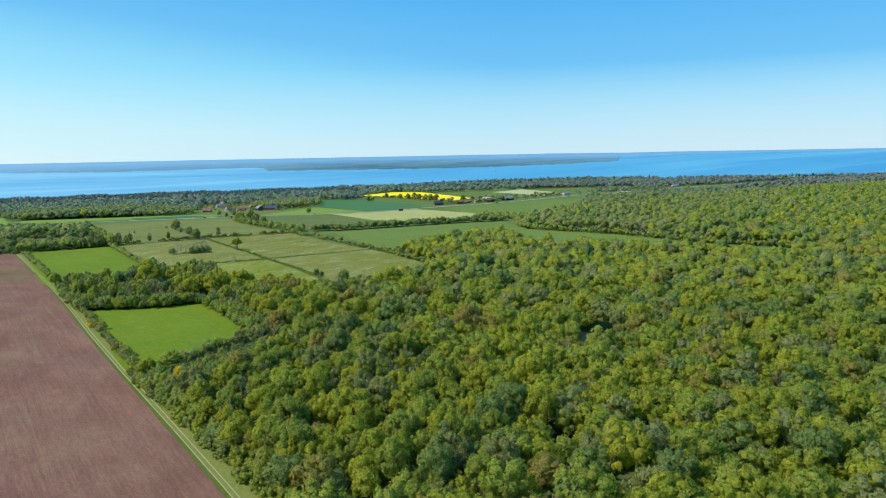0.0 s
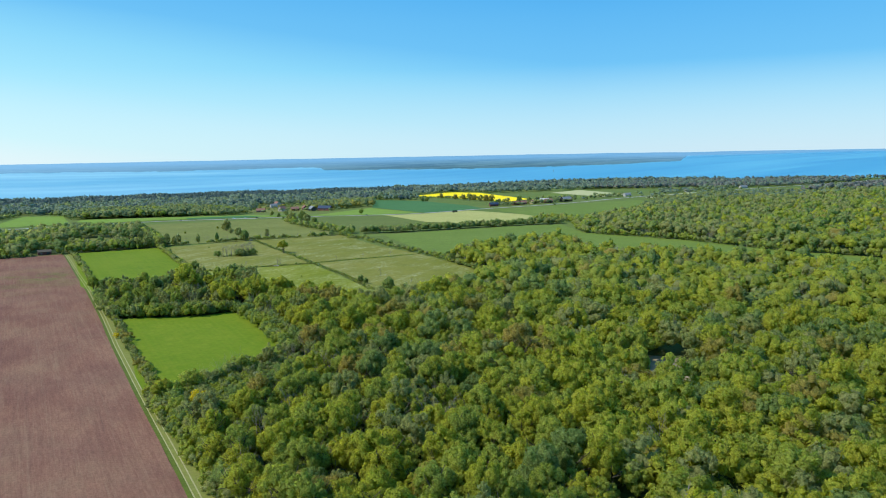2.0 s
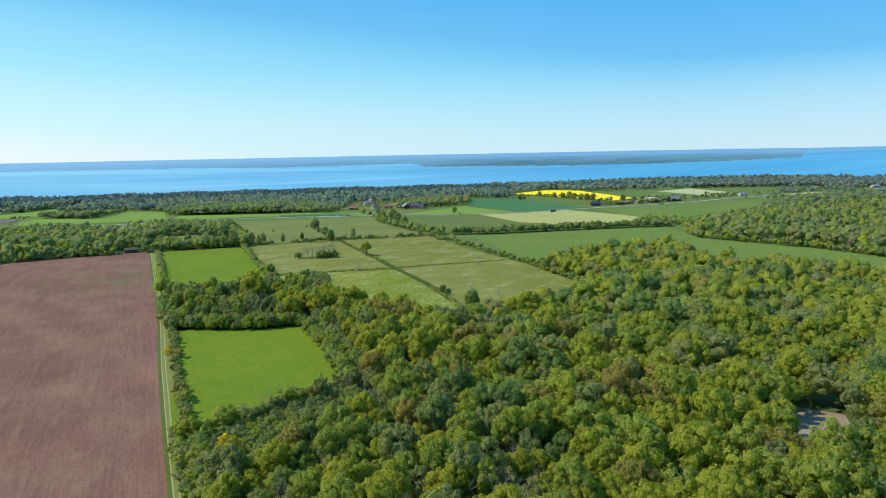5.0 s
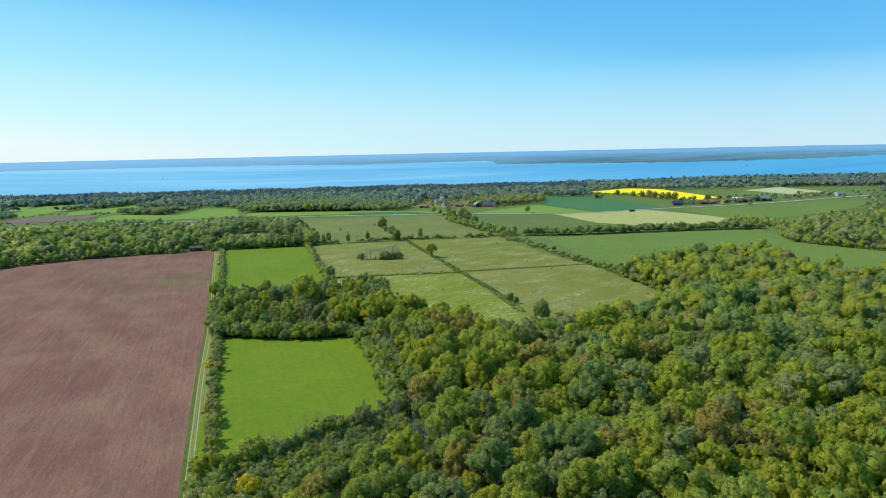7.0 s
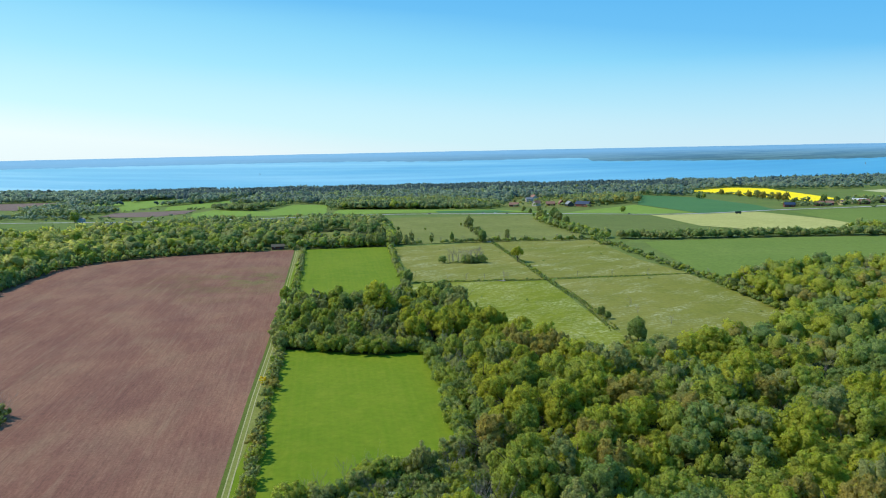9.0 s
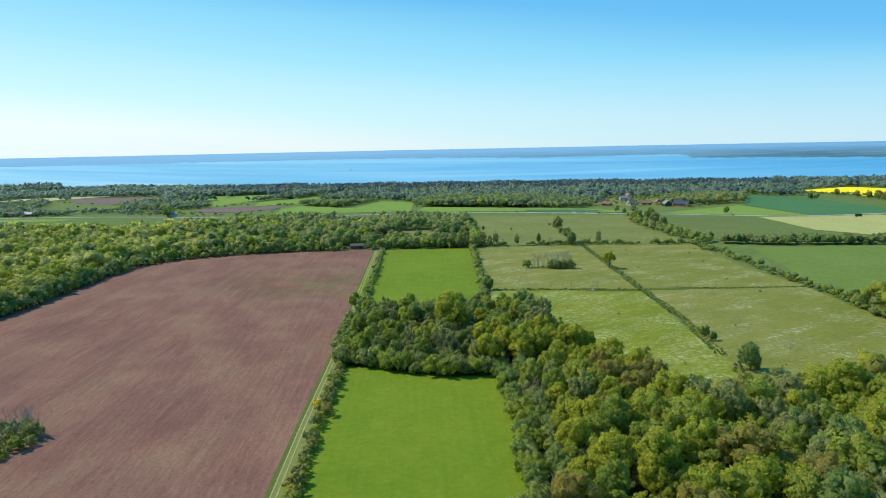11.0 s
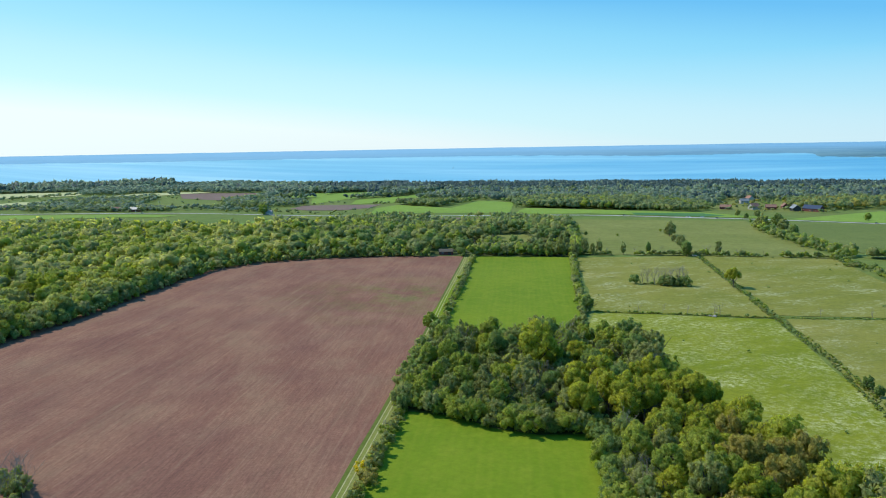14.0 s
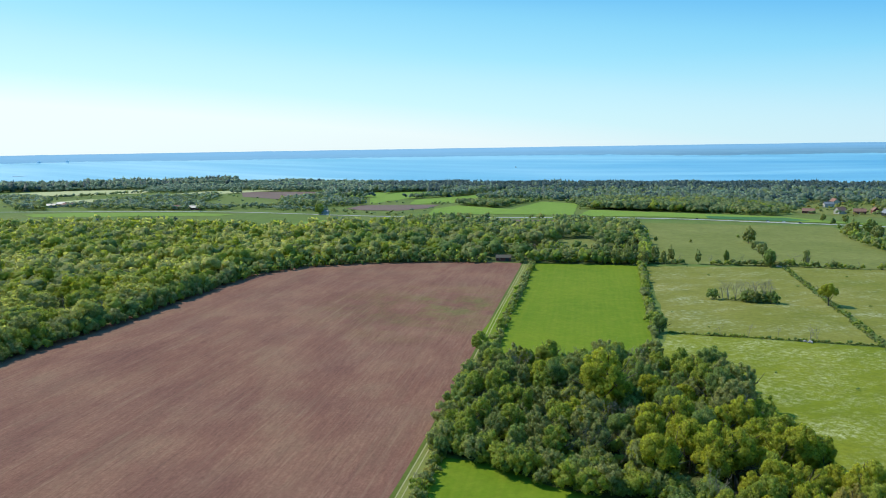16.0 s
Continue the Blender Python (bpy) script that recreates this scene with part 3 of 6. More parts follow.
parcel("small bare brown field", [(-1142, 1137), (-1192, 1210), (-1079, 1311), (-1030, 1230), (-1030, 1160), (-1088, 1127)], M_FARSOIL)
parcel("straw-coloured field by the shore", [(-2229, 854), (-2400, 919), (-2420, 1010), (-2400, 1115), (-2270, 1290), (-2070, 1153), (-2116, 1023), (-2115, 901)], M_STRAW)
parcel("pale strip of grass", [(-1839, 856), (-1889, 944), (-1855, 1049), (-1739, 904), (-1741, 836)], M_STRAW)
parcel("pale green strip by bare soil", [(-1909, 1128), (-2020, 1290), (-1981, 1390), (-1893, 1483), (-1860, 1322), (-1844, 1172)], M_STRAW)
parcel("green strip between road and wood", [(-1486, 702), (-1450, 780), (-1280, 905), (-1190, 940), (-1180, 900), (-1249, 854), (-1343, 754), (-1415, 699)], M_BRIGHT)
parcel("small green field by bare soil", [(-1633, 1469), (-1524, 1572), (-1389, 1421), (-1489, 1379)], M_BRIGHT)
parcel("green field between tree rows", [(-1140, 1287), (-1239, 1393), (-1246, 1569), (-1343, 1825), (-1201, 1656), (-1096, 1360)], M_BRIGHT)
parcel("narrow glade in the wood", [(-940, 850), (-985, 960), (-960, 975), (-905, 860)], M_BRIGHT)
parcel("green glade among the trees", [(-524, 929), (-560, 983), (-540, 1007), (-504, 983), (-486, 948), (-498, 927)], M_ROUGH)
parcel("green field on the right slope", [(560, 1900), (800, 2140), (1000, 2260), (1000, 2180), (760, 1920)], M_CROP)
parcel("pale field by far houses", [(330, 1760), (480, 1990), (560, 2000), (420, 1780)], M_STRAW)
field("field", "village green with scattered trees", wavy([(-640, 1700), (-660, 1860), (-560, 1850), (-380, 1640), (-340, 1500), (-480, 1480)], 3.0, 25.0), M_ROUGH, 0.2)
ROAD = rounded([(-1700, 600), (-1545, 740), (-1400, 860), (-1263, 955), (-1147, 1004), (-985, 1050), (-822, 1142), (-727, 1217), (-620, 1290), (-455, 1330), (-336, 1350), (-204, 1358),
                (-131, 1382), (-30, 1483), (135, 1592), (308, 1810), (586, 2060), (824, 2240), (1217, 2560)])
ribbon("road", "pale grey country road across the fields", ROAD, -4.0, 4.0, 0.45, M_ASPHALT, "road")
ribbon("lay_by", "pale paved lay-by and junction beside the road", [(-505, 1322), (-470, 1331), (-430, 1337)], 3.8, 13, 0.4, M_GRAVEL, "road")


# ---------------------------------------------------------------- trees
def unit_sphere(level):
    bm = bmesh.new()
    bmesh.ops.create_icosphere(bm, subdivisions=level, radius=1.0)
    v = np.array([x.co[:] for x in bm.verts])
    f = np.array([[y.index for y in x.verts] for x in bm.faces])
    bm.free()
    return v, f


SPHERES = {0: unit_sphere(1)}


def crown_shape(seed, leaves, leaf, core, lobes=14, size=(0.20, 0.36), tall=1.0, rough=0.28, soft=0.25, spread_=0.95):
    """A crown one unit wide each way: ragged boughs of foliage standing off one another over an uneven dome, and leaf sprays round them. Points and triangles."""
    rng = np.random.default_rng(seed)
    k = np.arange(lobes)
    z = np.clip(0.97 - 1.45 * (k + 0.5) / lobes + rng.normal(size=lobes) * 0.10, -0.6, 0.99)
    turn = k * 2.39996 + rng.normal(size=lobes) * 0.45
    way = np.stack([np.sqrt(1 - z * z) * np.cos(turn), np.sqrt(1 - z * z) * np.sin(turn), z], -1)
    # an uneven dome: a few broad limbs reach further than the rest
    limb = rng.normal(size=(6, 3)) + [0, 0, 0.3]
    limb /= np.linalg.norm(limb, axis=1)[:, None]
    near = np.maximum(way @ limb.T, 0).max(1)
    dome = spread_ * (0.66 + 0.36 * near**3) + rng.normal(size=lobes) * 0.07
    rad = rng.uniform(*size, lobes) * (0.85 + 0.25 * near)
    mid = way * np.maximum(dome - rad * 0.55, 0.2)[:, None] * [1, 1, tall]
    sv, sf = SPHERES[core]
    parts_v, parts_f, parts_n, n0 = [], [], [], 0
    bodies = [(mid[i], rad[i] * 0.84, sv, sf) for i in range(lobes)] + ([(np.array([0, 0, -0.1]), 0.5, sv, sf)] if lobes > 8 else [])
    for c, r, bv, bf in bodies:
        out = c / (np.linalg.norm(c) + 1e-9) + [0, 0, 0.25]
        spin = rng.normal(size=3)
        spin /= np.linalg.norm(spin)
        u = np.cross(spin, rng.normal(size=3))
        u /= np.linalg.norm(u)
        turned = bv @ np.stack([spin, u, np.cross(spin, u)])
        v = turned * (r * rng.uniform(1 - rough, 1 + rough * 0.8, (len(bv), 1))) * [1, 1, 0.86] + c
        f = bf if np.linalg.norm(c) < 0.15 else bf[(turned[bf].mean(1) @ out) > -0.45]
        face = np.cross(v[f[:, 1]] - v[f[:, 0]], v[f[:, 2]] - v[f[:, 0]])
        nor = np.zeros_like(v)
        for j in range(3):
            np.add.at(nor, f[:, j], face)
        nor = nor / (np.linalg.norm(nor, axis=1)[:, None] + 1e-9)
        nor = nor * 0.8 + turned * 0.3 + soft * c / (np.linalg.norm(c) + 0.2)
        nor /= np.linalg.norm(nor, axis=1)[:, None] + 1e-9
        used = np.unique(f)
        new_at = np.full(len(v), -1)
        new_at[used] = np.arange(len(used))
        parts_v.append(v[used]), parts_f.append(new_at[f] + n0), parts_n.append(nor[used])
        n0 += len(used)
    inner = sum(len(f) for f in parts_f)
    if leaves:
        share = rad**2 / (rad**2).sum()
        pick = rng.choice(lobes, leaves * 3, p=share)
        d = rng.normal(size=(leaves * 3, 3)) + way[pick] * 1.3 + [0, 0, 0.35]
        d /= np.linalg.norm(d, axis=1)[:, None]
        at = mid[pick] + d * (rad[pick] * rng.uniform(0.82, 1.25 if lobes > 15 else 1.04, leaves * 3))[:, None] * [1, 1, 0.9]
        deep = (np.linalg.norm(at[:, None] - mid[None], axis=2) / rad[None]).min(1)
        keep = np.argsort(-(deep > 0.8).astype(float), kind="stable")[:leaves]
        at, d = at[keep], d[keep]
        tilt = d + rng.normal(size=(leaves, 3)) * 0.6
        tilt /= np.linalg.norm(tilt, axis=1)[:, None]
        side = np.cross(tilt, rng.normal(size=(leaves, 3)))
        side /= np.linalg.norm(side, axis=1)[:, None] + 1e-9
        up = np.cross(tilt, side)
        big = leaf * rng.uniform(0.6, 1.4, (leaves, 1))
        tip = [(-1, -0.5), (0.9, -0.6), (0.1, 1.0)]
        q = np.stack([at + big * (a * rng.uniform(0.6, 1.25, (leaves, 1)) * side + b * rng.uniform(0.6, 1.25, (leaves, 1)) * up) for a, b in tip], 1)
        parts_v.append(q.reshape(-1, 3))
        away = at / (np.linalg.norm(at, axis=1)[:, None] + 1e-9)
        lit = 0.5 * d + soft * away + (0.55 if lobes > 15 else 0.22) * tilt
        parts_n.append(np.repeat(lit / np.linalg.norm(lit, axis=1)[:, None], 3, 0))
        parts_f.append(n0 + 3 * np.arange(leaves)[:, None] + [0, 1, 2])
    return np.vstack(parts_v), np.vstack(parts_f), inner, np.vstack(parts_n)


def cone_shape(seed, rings=5, sides=7):
    """A spruce or pine a unit wide and two high: drooping whorls that overlap."""
    rng = np.random.default_rng(seed)
    v, f = [], []
    for k in range(rings):
        z0, r = -0.9 + 1.7 * k / rings, 0.75 * (1 - k / rings) + 0.16
        base = len(v)
        v.append((rng.normal() * 0.03, rng.normal() * 0.03, z0 + 0.75))
        for s in range(sides):
            a = 2 * math.pi * (s + rng.uniform(-0.3, 0.3)) / sides
            rr = r * rng.uniform(0.65, 1.15)
            v.append((rr * math.cos(a), rr * math.sin(a), z0 + rng.uniform(-0.15, 0.12)))
        f += [(base, base + 1 + s, base + 1 + (s + 1) % sides) for s in range(sides)]
    v = np.array(v)
    return v, np.array(f), 0, (v + [0, 0, 1.2]) / np.linalg.norm(v + [0, 0, 1.2], axis=1)[:, None]


def tube(v, f, a, b, ra, rb, sides=5):
    a, b = np.array(a, float), np.array(b, float)
    d = (b - a) / (np.linalg.norm(b - a) + 1e-9)
    s = np.cross(d, (0.31, 0.87, 0.37))
    s /= np.linalg.norm(s)
    t, base = np.cross(d, s), len(v)
    for p, r in ((a, ra), (b, rb)):
        v += [tuple(p + r * (math.cos(2 * math.pi * k / sides) * s + math.sin(2 * math.pi * k / sides) * t)) for k in range(sides)]
    for k in range(sides):
        k2 = (k + 1) % sides
        f += [(base + k, base + k2, base + sides + k2), (base + k, base + sides + k2, base + sides + k)]


def limbs_shape(seed, height, girth, forks, depth, sides=5, spread=0.55, lift=0.35):
    """A tapered trunk that forks into limbs and, where asked, twigs."""
    rng = np.random.default_rng(seed)
    v, f = [], []

    def grow(p, d, length, r, level):
        q = p + d * length
        tube(v, f, p, q, r, r * 0.6, max(3, sides - level))
        if level >= depth:
            return
        for _ in range(forks if level else forks + 1):
            e = d + rng.normal(size=3) * spread + [0, 0, lift * 0.3]
            e /= np.linalg.norm(e)
            s = p + d * length * rng.uniform(0.55, 1.0)
            grow(s, e, length * rng.uniform(0.5, 0.8), r * 0.5, level + 1)

    grow(np.zeros(3) - [0, 0, 0.3], np.array([rng.normal() * 0.04, rng.normal() * 0.04, 1.0]), height * lift + 0.3, girth, 0)
    return np.array(v), np.array(f), 0, None


def mesh_from(name, v, f, materials, tint=None, slots=None, normals=None):
    me = bpy.data.meshes.new(name)
    me.vertices.add(len(v))
    me.vertices.foreach_set("co", np.ascontiguousarray(v, np.float32).ravel())
    me.loops.add(len(f) * 3)
    me.loops.foreach_set("vertex_index", np.ascontiguousarray(f, np.int32).ravel())
    me.polygons.add(len(f))
    me.polygons.foreach_set("loop_start", np.arange(0, len(f) * 3, 3, dtype=np.int32))
    me.update(calc_edges=True)
    if tint is not None:
        me.attributes.new("tint", "FLOAT", "POINT").data.foreach_set("value", np.ascontiguousarray(tint, np.float32))
    for material in materials:
        me.materials.append(material)
    if slots is not None:
        me.polygons.foreach_set("material_index", np.ascontiguousarray(slots, np.int32))
    if normals is not None:
        me.shade_smooth()
        me.normals_split_custom_set_from_vertices(normals)
    return me


def planted(shapes, spots, rng):
    """Copies of shapes at spots (x, y, z, half width, half height), turned at random, all in one set of points and triangles."""
    vs, fs, ts, ss, ns, n = [], [], [], [], [], 0
    which = rng.integers(0, len(shapes), len(spots))
    for k, (v, f, inner, nor) in enumerate(shapes):
        s = spots[which == k]
        if not len(s):
            continue
        a = rng.uniform(0, 2 * math.pi, len(s))
        c, d = np.cos(a)[:, None], np.sin(a)[:, None]
        lean = rng.uniform(0.85, 1.15, (len(s), 1))
        x = (v[None, :, 0] * c - v[None, :, 1] * d) * s[:, 3:4] * lean + s[:, 0:1]
        y = (v[None, :, 0] * d + v[None, :, 1] * c) * s[:, 3:4] / lean + s[:, 1:2]
        z = v[None, :, 2] * s[:, 4:5] + s[:, 2:3]
        vs.append(np.stack([x, y, z], -1).reshape(-1, 3))
        fs.append((f[None] + (n + len(v) * np.arange(len(s)))[:, None, None]).reshape(-1, 3))
        ts.append(np.repeat(rng.uniform(0, 1, len(s)), len(v)))
        ss.append(np.tile((np.arange(len(f)) >= inner).astype(np.int32), len(s)))
        if nor is not None:
            ns.append(np.stack([nor[None, :, 0] * c - nor[None, :, 1] * d, nor[None, :, 0] * d + nor[None, :, 1] * c, nor[None, :, 2] + 0 * c], -1).reshape(-1, 3))
        n += len(v) * len(s)
    return np.vstack(vs), np.vstack(fs), np.concatenate(ts), np.concatenate(ss), np.vstack(ns) if ns else None


FINE = {k: [crown_shape(100 * i + j, 2200, 0.058, 0, lobes, size, tall) for j in range(4)] for i, (k, tall, lobes, size) in enumerate((
    ("gold", 0.95, 44, (0.14, 0.27)), ("green", 1.05, 40, (0.15, 0.28)), ("deep", 1.05, 36, (0.16, 0.32)), ("olive", 1.1, 46, (0.12, 0.23)), ("bronze", 1.0, 42, (0.14, 0.26))))}
MID = [crown_shape(900 + j, 430, 0.100, 0, 17, (0.20, 0.38), 0.95 + 0.06 * j) for j in range(6)]
BUSH = [crown_shape(930 + j, 120, 0.15, 0, 8, (0.28, 0.48), 1.0) for j in range(5)]
SMALL = [crown_shape(950 + j, 54, 0.15, 0, 8, (0.36, 0.56), 0.95, 0.24, 0.4, 0.9) for j in range(5)]
TINY = [crown_shape(980 + j, 9, 0.28, 0, 3, (0.45, 0.62), 1.0, 0.2, 0.6) for j in range(5)]
CONES = [cone_shape(20 + j) for j in range(4)]
BARE = [limbs_shape(40 + j, 1.0, 0.015, 3, 4, 4, 0.30, 0.32) for j in range(3)]
TWIGGY = [limbs_shape(50 + j, 1.0, 0.018, 3, 3, 4, 0.32, 0.34) for j in range(3)]
TRUNKS = [limbs_shape(60 + j, 1.0, 0.035, 3, 2, 5, 0.55, 0.5) for j in range(3)]

NEAR_WOOD = [(-126, 346), (-100, 396), (-113, 418), (-136, 457), (-151, 479), (-168, 505), (-185, 493), (-201, 487), (-222, 487), (-240, 483), (-262, 512), (-292, 556), (-262, 578),
             (-236, 607), (-203, 604), (-160, 562), (-136, 536), (-87, 498), (-62, 521), (-6, 588), (0, 650), (-30, 700), (-45, 735), (-6, 785), (43, 815), (60, 815), (118, 715),
             (220, 685), (298, 622), (352, 726), (540, 800), (430, 640), (300, 440), (140, 175), (-10, 150), (-64, 228), (-107, 290), (-134, 328)]
SLOPE_WOOD = [(348, 723), (278, 776), (211, 868), (110, 970), (130, 1130), (225, 1260), (360, 1410), (600, 1560), (900, 1800), (1250, 2000), (1000, 1520), (670, 1000), (542, 800)]
LEFT_WOOD = [(-484, 830), (-519, 805), (-550, 782), (-592, 731), (-615, 683), (-611, 632), (-588, 590), (-550, 529), (-517, 479), (-483, 412), (-455, 370), (-700, 430), (-1000, 500),
             (-1215, 600), (-1095, 730), (-935, 800), (-860, 830), (-850, 900), (-733, 945), (-629, 985), (-573, 1067), (-513, 1070), (-398, 890), (-398, 876)]
LEFT_WOOD = [(x + 7 * (-380 - x) / math.hypot(-380 - x, 560 - y), y + 7 * (560 - y) / math.hypot(-380 - x, 560 - y)) if k < 11 else (x, y) for k, (x, y) in enumerate(LEFT_WOOD)]
CLEARING = [(66, 342), (78, 336), (90, 370), (92, 392), (76, 400), (66, 376)]
LEFT_GLADE = [(-572, 452), (-558, 446), (-546, 458), (-545, 476), (-560, 482), (-572, 470)]
GLADES = [[(-940, 850), (-985, 960), (-960, 975), (-905, 860)], [(-524, 929), (-560, 983), (-540, 1007), (-504, 983), (-486, 948), (-498, 927)],
          CLEARING, LEFT_GLADE]
LOW_WOOD = [(-530, 845), (-400, 872), (-395, 895), (-440, 965), (-500, 935), (-535, 930)]
SCRUB = [(-146, 332), (-124, 350), (-98, 386), (-88, 380), (-80, 352), (-98, 308), (-116, 290), (-140, 322)]
GLADES += [SCRUB, NEAR_FIELD]
# the stretch of wood that lies nearest the flight line: round the small crop field
CLOSE = [(-300, 560), (-236, 612), (-198, 612), (-125, 550), (-95, 470), (-60, 400), (0, 330), (40, 250), (10, 190), (-70, 215), (-150, 335), (-100, 398), (-170, 498), (-205, 478), (-255, 470)]

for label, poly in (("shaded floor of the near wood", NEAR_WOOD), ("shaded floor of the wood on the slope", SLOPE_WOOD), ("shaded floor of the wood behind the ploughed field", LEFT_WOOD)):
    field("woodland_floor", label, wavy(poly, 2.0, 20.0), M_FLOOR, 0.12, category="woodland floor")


field("clearing", "small felled clearing of brown brash in the wood", wavy(CLEARING, 1.5, 6.0), M_BRASH, 0.25, category="clearing")
field("glade", "sunlit grassy glade just inside the wood", wavy(LEFT_GLADE, 1.5, 6.0), M_BRIGHT, 0.25, category="glade")


def spread(poly, gap, rng, holes=()):
    """Places about a gap apart inside an outline."""
    xs, ys = [p[0] for p in poly], [p[1] for p in poly]
    out = []
    row, y = 0, min(ys)
    while y < max(ys):
        x = min(xs) + (gap / 2 if row % 2 else 0)
        while x < max(xs):
            px, py = x + rng.uniform(-0.36, 0.36) * gap, y + rng.uniform(-0.36, 0.36) * gap
            if inside(px, py, poly) and not any(inside(px, py, h) for h in holes):
                out.append((px, py))
            x += gap
        y += gap * 0.87
        row += 1
    return out


def kind_at(x, y, rng, mix):
    """The sort of tree at a place: drifts of one sort, sprinkled with others."""
    drift = noise.noise((x * 0.012, y * 0.012, 4.0)) * 0.35 + noise.noise((x * 0.05, y * 0.05, 9.0)) * 0.2
    v = min(0.999, max(0.0, rng.uniform(0, 1) + drift))
    for name, upto in mix:
        if v < upto:
            return name
    return mix[-1][0]


MIX_OAK = (("deep", 0.11), ("green", 0.44), ("olive", 0.56), ("bare", 0.61), ("bronze", 0.655), ("gold", 1.0))
MIX_SLOPE = (("deep", 0.18), ("green", 0.54), ("olive", 0.72), ("bare", 0.75), ("bronze", 0.78), ("gold", 1.0))
MIX_COPSE = (("deep", 0.20), ("green", 0.58), ("olive", 0.87), ("bare", 0.94), ("gold", 1.0))
MIX_LEFT = (("deep", 0.03), ("green", 0.18), ("olive", 0.34), ("bare", 0.355), ("gold", 0.60), ("spring", 1.0))
MIX_GREY = (("deep", 0.12), ("green", 0.26), ("olive", 0.90), ("bare", 0.98), ("gold", 1.0))
MIX_DARK = (("deep", 0.22), ("green", 0.46), ("olive", 0.92), ("bare", 1.0))
MIX_WARM = (("green", 0.18), ("olive", 0.26), ("bare", 0.30), ("bronze", 0.38), ("gold", 1.0))
COPSE = [(-300, 560), (-236, 612), (-205, 606), (-172, 565), (-178, 500), (-250, 480)]

LABELS = {
    "gold": ("oak_tree", "broad oak with fresh yellow-green leaves in the wood", 0.48),
    "green": ("ash_tree", "round-crowned tree in mid-green leaf in the wood", 0.5),
    "deep": ("maple_tree", "dense tree in deep green leaf in the wood", 0.55),
    "olive": ("aspen_tree", "thinly leaved grey-olive tree in the wood", 0.55),
    "bronze": ("beech_tree", "tree with bronze-tinted young leaves in the wood", 0.5),
}
TREES = {}


def make_tree(kind, variant, squat=False):
    """One tree ten metres wide with a trunk, limbs and a crown, at the origin."""
    name, label, _ = LABELS[kind]
    ob = tagged(new(name), label, "tree", "trees of the near wood")
    tv, tf, _, _ = TRUNKS[variant % len(TRUNKS)]
    t = new("trunk", mesh_from("trunk", tv * [12, 12, 8 if squat else 12], tf, [M_BARK]))
    v, f, inner, nor = FINE[kind][variant]
    c = new("crown", mesh_from("crown", v * [5.1, 5.1, 6.6] + [0, 0, 5.2 if squat else 8.7], f, [LEAF[kind], SPRAY[kind]], None, np.arange(len(f)) >= inner, nor))
    t.parent = c.parent = ob
    return ob


def place_tree(kind, variant, x, y, size, turn, squat=False, label="", group="", slim=1.0):
    """A tree thing of a size in tenths of its full width."""
    m = pose(x, y, lie(x, y), 0, 0, turn) @ Matrix.Diagonal((size * slim, size * slim, size, 1.0))
    if (kind, variant, squat) not in TREES:
        TREES[kind, variant, squat] = ob = make_tree(kind, variant, squat)
        ob.matrix_basis = m
    else:
        src = TREES[kind, variant, squat]
        keep = src.scale.copy()
        src.scale = (1, 1, 1)
        ob = copy_thing(src, m)
        src.scale = keep
    return tagged(ob, label, group=group)


BARES = {}


def place_bare(x, y, h, turn, label="bare grey tree with leafless twigs in the wood", group="trees of the near wood"):
    m = pose(x, y, lie(x, y), 0, 0, turn) @ Matrix.Scale(h / 14.0, 4)
    k = int(turn) % 3
    if k not in BARES:
        BARES[k] = ob = tagged(new("bare_tree"), label, "tree", group)
        v, f, _, _ = BARE[k]
        t = new("trunk", mesh_from("trunk", v * 14.0, f, [M_TWIG]))
        t.parent = ob
        ob.matrix_basis = m
    else:
        src = BARES[k]
        keep = src.scale.copy()
        src.scale = (1, 1, 1)
        ob = copy_thing(src, m)
        src.scale = keep
    return tagged(ob, label, group=group)


def from_line(x, y, points):
    """Distance from a line of points."""
    best = 1e9
    for (ax, ay), (bx, by) in zip(points, points[1:]):
        s = max(0.0, min(1.0, ((x - ax) * (bx - ax) + (y - ay) * (by - ay)) / ((bx - ax) ** 2 + (by - ay) ** 2)))
        best = min(best, math.hypot(x - ax - s * (bx - ax), y - ay - s * (by - ay)))
    return best


# trees that stand out in the woods: kind, place, size in tenths of full width, breadth, words
MARKED = [
    ("bronze", 10, 374, 1.55, 1.08, "broad tree in coppery brown young leaf in the wood"),
    ("bronze", -3, 380, 1.15, 1.0, "tree in coppery brown young leaf in the wood"),
    ("gold", -219, 543, 1.7, 1.1, "great spreading oak in bright yellow-green leaf in the copse"),
    ("deep", -214, 562, 1.15, 0.9, "dense chestnut in dark leaf in the copse"),
    ("deep", -238, 582, 1.1, 0.9, "dense chestnut in dark leaf in the copse"),
    ("deep", -245, 549, 1.05, 0.95, "dense chestnut in dark leaf in the copse"),
    ("deep", -262, 541, 0.95, 1.0, "round dark tree in the copse"),
    ("green", -304, 571, 0.85, 1.15, "round green tree at the corner of copse and track"),
    ("gold", -136, 326, 0.75, 1.15, "low oak in yellow-green leaf beside the track"),
    ("gold", -180, 528, 1.1, 1.0, "yellow-green oak at the edge of the copse"),
    ("gold", -162, 540, 1.05, 1.0, "yellow-green oak at the edge of the copse"),
    ("gold", -176, 545, 1.0, 1.0, "yellow-green oak at the edge of the copse"),
]


